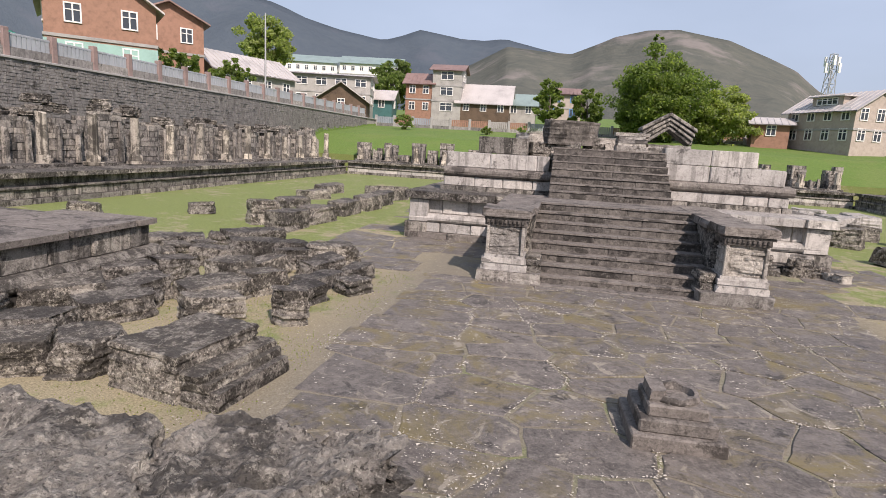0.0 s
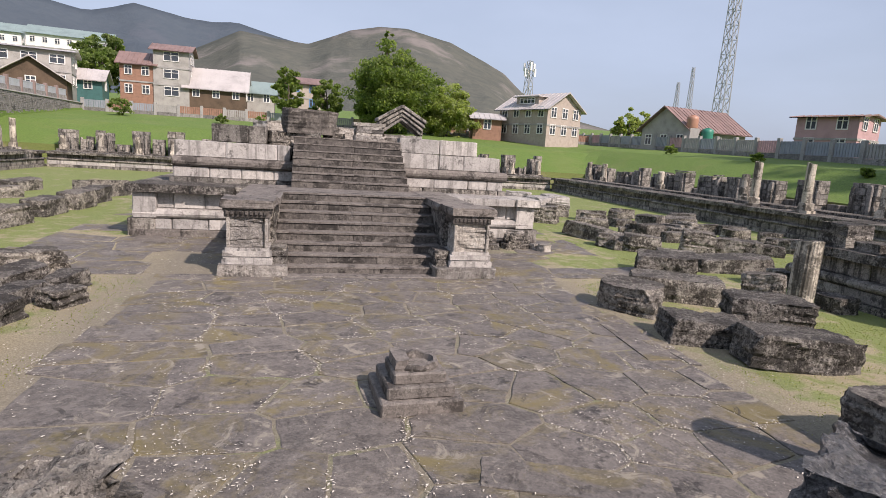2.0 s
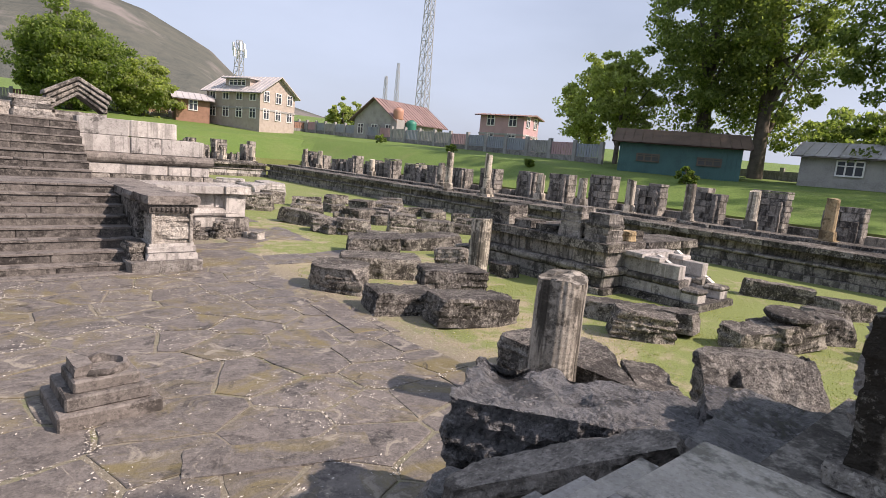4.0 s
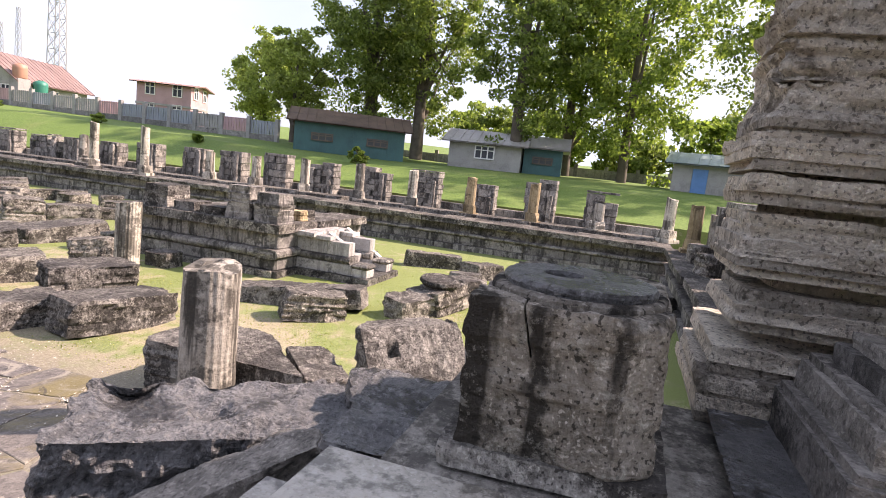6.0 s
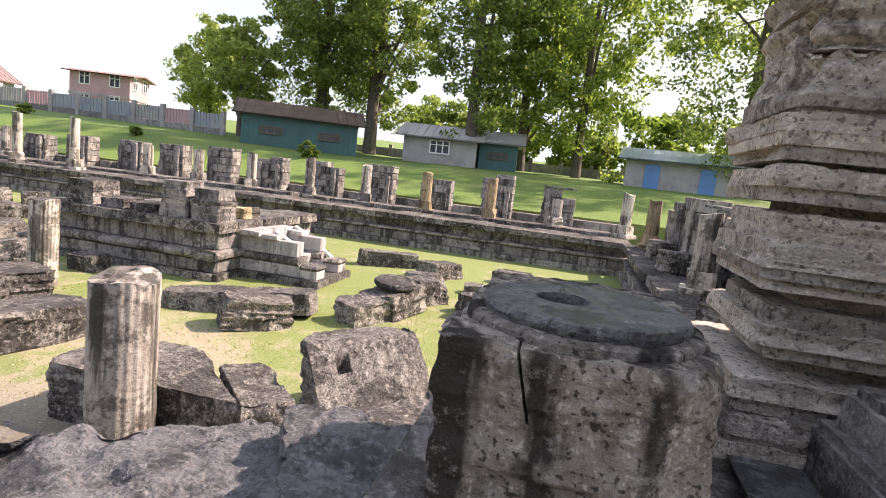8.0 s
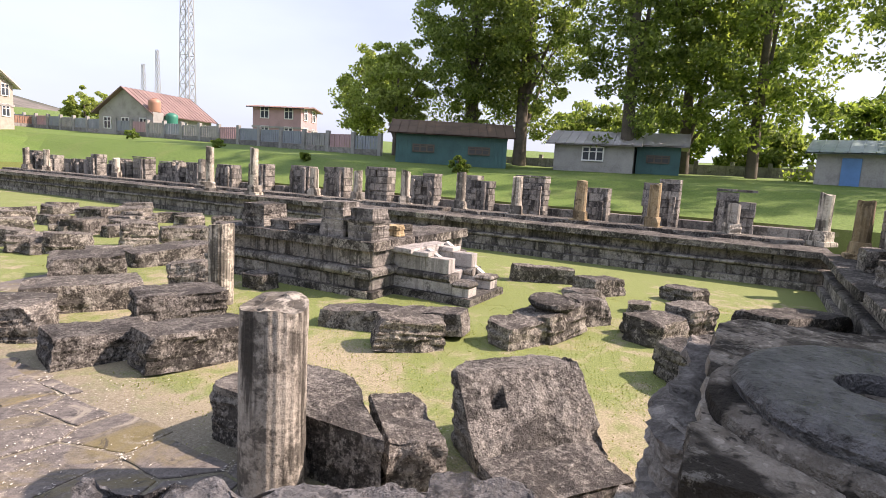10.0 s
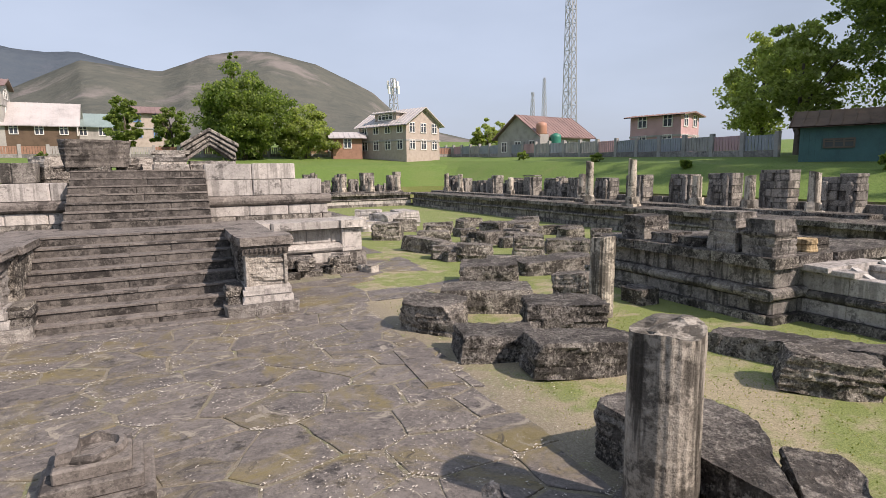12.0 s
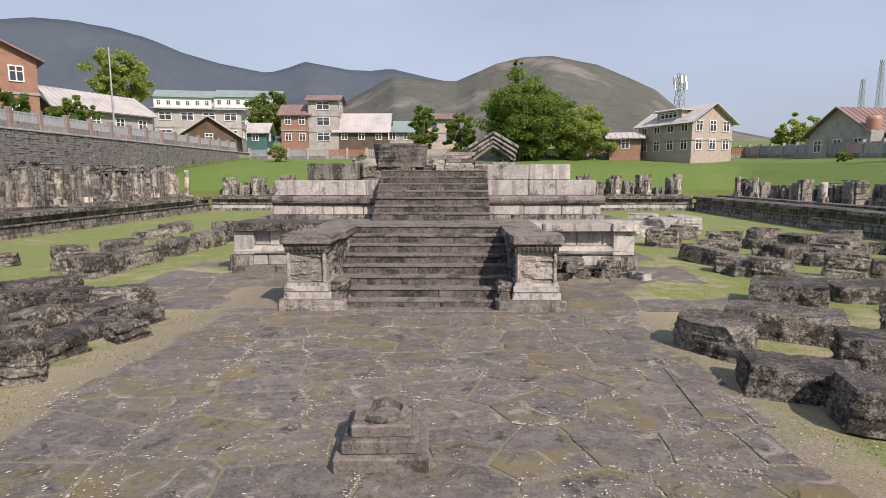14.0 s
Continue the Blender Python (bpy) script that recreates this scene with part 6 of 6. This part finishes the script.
tree(42.0, 15.3, 3.6, 9.6, 3.3, "pale leafy tree beside the teal shed", M_LEAF_PALE, 7, 120, 85, 0.18, 0.25, 0.15)
tree(8.4, 58.0, 4.2, 9.8, 5.3, "broad dense green tree behind the temple", M_LEAF, 8, 300, 130, 0.18, 0.35, 0.06)
tree(7.6, 58.0, 9.0, 7.4, 0.8, "thin leafy leader rising from a tree crown", M_LEAF, 28, 26, 60, 0.16, 0.1, 0.4)
tree(15.6, 59.5, 4.2, 6.8, 3.8, "pale green bushy tree behind the temple", M_LEAF_PALE, 10, 120, 110, 0.2, 0.2, 0.05)
tree(-3.9, 64.0, 5.0, 7.0, 1.9, "slender green tree beyond the fence", M_LEAF, 11, 70, 90, 0.2, 0.2, 0.1)
tree(0.8, 64.5, 5.0, 6.2, 2.0, "green tree beyond the fence", M_LEAF, 12, 70, 90, 0.2, 0.2, 0.1)
tree(-37.8, 54.0, 7.4, 10.0, 3.4, "tall pale green tree by the houses", M_LEAF_PALE, 13, 120, 100, 0.2, 0.25, 0.3)
tree(-30.2, 80.0, 7.5, 6.5, 3.2, "leafy tree behind the small teal shed", M_LEAF, 81, 80, 80, 0.22, 0.2, 0.05)
tree(-33.5, 92.0, 9.5, 8.5, 3.6, "dark green tree between the houses", M_LEAF_DARK, 14, 70, 80, 0.3, 0.25, 0.15)
tree(-30.5, 27.5, 6.0, 3.0, 1.6, "green garden shrub on the retaining wall", M_LEAF, 15, 45, 70, 0.14, 0.1, 0.05, name="shrub")
tree(-30.5, 34.5, 6.0, 3.2, 1.7, "green garden shrub on the retaining wall", M_LEAF, 16, 45, 70, 0.14, 0.1, 0.05, name="shrub")
tree(40.5, 58.0, 5.0, 5.0, 2.4, "green tree beside the brick house", M_LEAF_PALE, 17, 60, 80, 0.2, 0.15, 0.1)
tree(50.0, 64.0, 5.0, 4.5, 3.0, "green bushes between the houses", M_LEAF, 18, 60, 80, 0.2, 0.15, 0.05)
for i, (bx, by, bs) in enumerate(((-21.0, 57.0, 1.3), (-6.0, 52.0, 0.9), (31.0, 24.0, 0.5), (30.5, 3.1, 0.6), (29.5, 14.0, 0.4), (32.0, 36.0, 0.6), (-10.5, 55.0, 0.7))):
    tree(bx, by, ground_z(bx, by) - 0.1, bs * 1.6, bs, "small round shrub on the lawn bank", M_LEAF, 40 + i, 30, 70, 0.1, 0.05, 0.0, name="shrub", limbs=3)

# ---------------------------------------------------------------- tanks and pole
for tx, ty, tz, tm, lab in ((39.2, 43.2, 6.9, M_TANK, "brown plastic water tank beside the low house"), (40.6, 42.4, 5.6, M_TANK_GREEN, "green plastic water tank beside the low house"), (-34.0, 17.0, 6.6, M_TANK_GREEN, "green plastic water tank above the retaining wall")):
    tank = thing("water_tank", pose(tx, ty, tz), lab, "water tank")
    part("drum", ring_solid([(0.6, 0), (0.62, 0.1), (0.6, 0.5), (0.62, 0.9), (0.6, 1.2), (0.35, 1.35)], 24, 0, 1), tm, tank, smooth=True)
    part("lid", ring_solid([(0.25, 1.34), (0.25, 1.42)], 16, 0, 2), tm, tank)
    part("stand", box(-0.6, 0.6, -0.6, 0.6, -3.0, 0.0, 0.02), M_CONCRETE, tank)
pole = part("utility_pole", ring_solid([(0.09, 0), (0.06, 7.5)], 10, 0, 1), M_STEEL)
pole.matrix_world = pose(-28.0, 36.0, 5.8)
tagged(pole, "slim grey steel pole above the retaining wall", "pole")


# ---------------------------------------------------------------- paving, chips and grass
pave = thing("pavement", pose(0, 0, 0), "worn irregular grey paving slabs with mossy joints", "pavement", kind="structure")
rp = random.Random(101)


EDGES = []


def clip_cell(poly, px, py, nx, ny):
    """The part of a polygon on the near side of the line through (px, py) with normal (nx, ny)."""
    out = []
    for (ax, ay), (bx, by) in zip(poly, poly[1:] + poly[:1]):
        da, db = (ax - px) * nx + (ay - py) * ny, (bx - px) * nx + (by - py) * ny
        if da <= 0:
            out.append((ax, ay))
        if da * db < 0:
            u = da / (da - db)
            out.append((ax + (bx - ax) * u, ay + (by - ay) * u))
    return out


def paving(x0, x1, y0, y1, row, keep=1.0, ragged=0.35):
    """Irregular slabs in rough rows, with worn edges; joints are left between them."""
    sites = []
    y = y0
    while y < y1:
        h = row * rp.uniform(0.7, 1.25)
        x = x0 + rp.uniform(0.0, 0.6)
        while x < x1:
            w = row * rp.uniform(0.75, 1.9)
            sites.append((x + w / 2 + rp.uniform(-0.12, 0.12), y + h / 2 + rp.uniform(-0.2, 0.2), w, h))
            x += w
        y += h
    for i, (sx, sy, w, h) in enumerate(sites):
        if rp.random() >= keep:
            continue
        e0, e1 = x0 - rp.uniform(0, ragged), x1 + rp.uniform(0, ragged)
        poly = [(max(e0, sx - 1.6), max(y0 - 0.1, sy - 1.1)), (min(e1, sx + 1.6), max(y0 - 0.1, sy - 1.1)), (min(e1, sx + 1.6), min(y1, sy + 1.1)), (max(e0, sx - 1.6), min(y1, sy + 1.1))]
        for k, (ox, oy, _, _) in enumerate(sites):
            if k != i and abs(ox - sx) < 3.2 and abs(oy - sy) < 2.4:
                # rows count more than columns, so that slabs stay broad
                dx, dy = ox - sx, (oy - sy) * 1.5
                n = math.hypot(dx, dy)
                gap = rp.uniform(0.004, 0.03)
                poly = clip_cell(poly, sx + (ox - sx) / 2 - dx / n * gap, sy + (oy - sy) / 2 - dy / n * gap, dx, dy)
                if len(poly) < 3:
                    break
        if len(poly) < 3:
            continue
        ring = []
        for (ax, ay), (bx, by) in zip(poly, poly[1:] + poly[:1]):
            n = max(1, min(5, int(math.hypot(bx - ax, by - ay) / 0.16)))
            EDGES.append((ax, ay, bx, by))
            for q in range(n):
                u = q / n
                jit = 0.0 if q == 0 else 0.016
                ring.append((ax + (bx - ax) * u + rp.uniform(-jit, jit), ay + (by - ay) * u + rp.uniform(-jit, jit)))
        top = 0.019 + rp.uniform(-0.004, 0.008)
        tx, ty = rp.uniform(-0.006, 0.006), rp.uniform(-0.006, 0.006)
        bm = bmesh.new()
        rows = []
        for shrink, drop in ((1.0, 0.06), (0.992, 0.006), (0.97, 0.0)):
            rows.append([bm.verts.new((sx + (px - sx) * shrink, sy + (py - sy) * shrink, top - drop + tx * (px - sx) + ty * (py - sy))) for px, py in ring])
        for a, b in zip(rows, rows[1:]):
            for k in range(len(ring)):
                bm.faces.new((a[k], a[(k + 1) % len(ring)], b[(k + 1) % len(ring)], b[k]))
        bm.faces.new(rows[-1])
        part("paving_slab", bm, M_PAVE, pave)


part("mossy_bed", box(-4.3, 4.7, -10.9, 0.4, -0.03, 0.0105), M_TURF, pave, "moss and dry grass in the joints")
for bx in (-7.8, 2.9):
    part("mossy_bed", box(bx, bx + 4.9, 0.402, 12.2, -0.03, 0.0105), M_TURF, pave, "moss and dry grass in the joints")
paving(-4.0, 4.15, -10.6, 0.2, 0.78, 1.0)
paving(3.0, 7.2, 0.3, 12.0, 1.1, 0.85)
paving(-7.6, -3.0, 0.3, 12.0, 1.1, 0.85)


def scatter(name, count, place, make, mat, label, category):
    """Many small flat pieces in one mesh."""
    verts, faces = [], []
    for i in range(count):
        p = place()
        if p is None:
            continue
        vs = make(*p)
        k = len(verts)
        verts += vs
        faces.append(tuple(range(k, k + len(vs))))
    me = bpy.data.meshes.new(name)
    me.from_pydata(verts, [], faces)
    me.materials.append(mat)
    return tagged(new(name, me), label, category, kind="stuff")


rs = random.Random(55)


def chip_place():
    if rs.random() < 0.3:
        # swept together along the joints
        ax, ay, bx, by = rs.choice(EDGES)
        u = rs.random()
        x, y = ax + (bx - ax) * u + rs.gauss(0, 0.03), ay + (by - ay) * u + rs.gauss(0, 0.03)
        n = noise.noise(Vector((x * 0.7, y * 0.7, 9.0)))
        return (x, y) if n > 0.05 and not (y > 0 and abs(x) < 3) else None
    x, y = rs.uniform(-5, 6.0), rs.uniform(-10.8, 6)
    if y > 0 and abs(x) < 3:
        return None
    n = noise.fractal(Vector((x * 0.8, y * 0.8, 2.0)), 1.0, 2.0, 3)
    return (x, y) if rs.random() < 0.06 + 2.4 * max(0.0, n) else None


def chip(x, y):
    s, a = 0.006 + 0.019 * rs.random() ** 2, rs.uniform(0, 3.14)
    e = rs.uniform(0.18, 0.45)
    z = 0.03 + rs.uniform(0, 0.008)
    ca, sa = math.cos(a) * s, math.sin(a) * s
    return [(x + ca, y + sa, z), (x - sa * e, y + ca * e, z + s * 0.12), (x - ca, y - sa, z), (x + sa * e, y - ca * e, z - s * 0.08)]


scatter("stone_chips", 60000, chip_place, chip, M_FLECK, "pale stone chips and dry petals strewn on the paving", "gravel")

M_BLADE = foliage("grass_blades", (0.09, 0.125, 0.03), (0.15, 0.185, 0.055), (0.30, 0.28, 0.13))


def blade_place():
    x, y = rs.uniform(-10, 15), rs.uniform(-13, 3)
    if abs(x) < 4.1 or (y > 0 and abs(x) < 7):
        return None
    n = noise.noise(Vector((x * 0.9, y * 0.9, 7.0)))
    return (x, y) if rs.random() < 0.5 + n else None


def blade(x, y):
    h, a = rs.uniform(0.008, 0.022), rs.uniform(0, 6.28)
    w = rs.uniform(0.006, 0.014)
    dx, dy = math.cos(a), math.sin(a)
    return [(x - dy * w, y + dx * w, 0.0), (x + dy * w, y - dx * w, 0.0), (x + dx * h * 0.6, y + dy * h * 0.6, h)]


scatter("grass", 130000, blade_place, blade, M_BLADE, "short turf with dry blades between the fallen blocks", "grass")
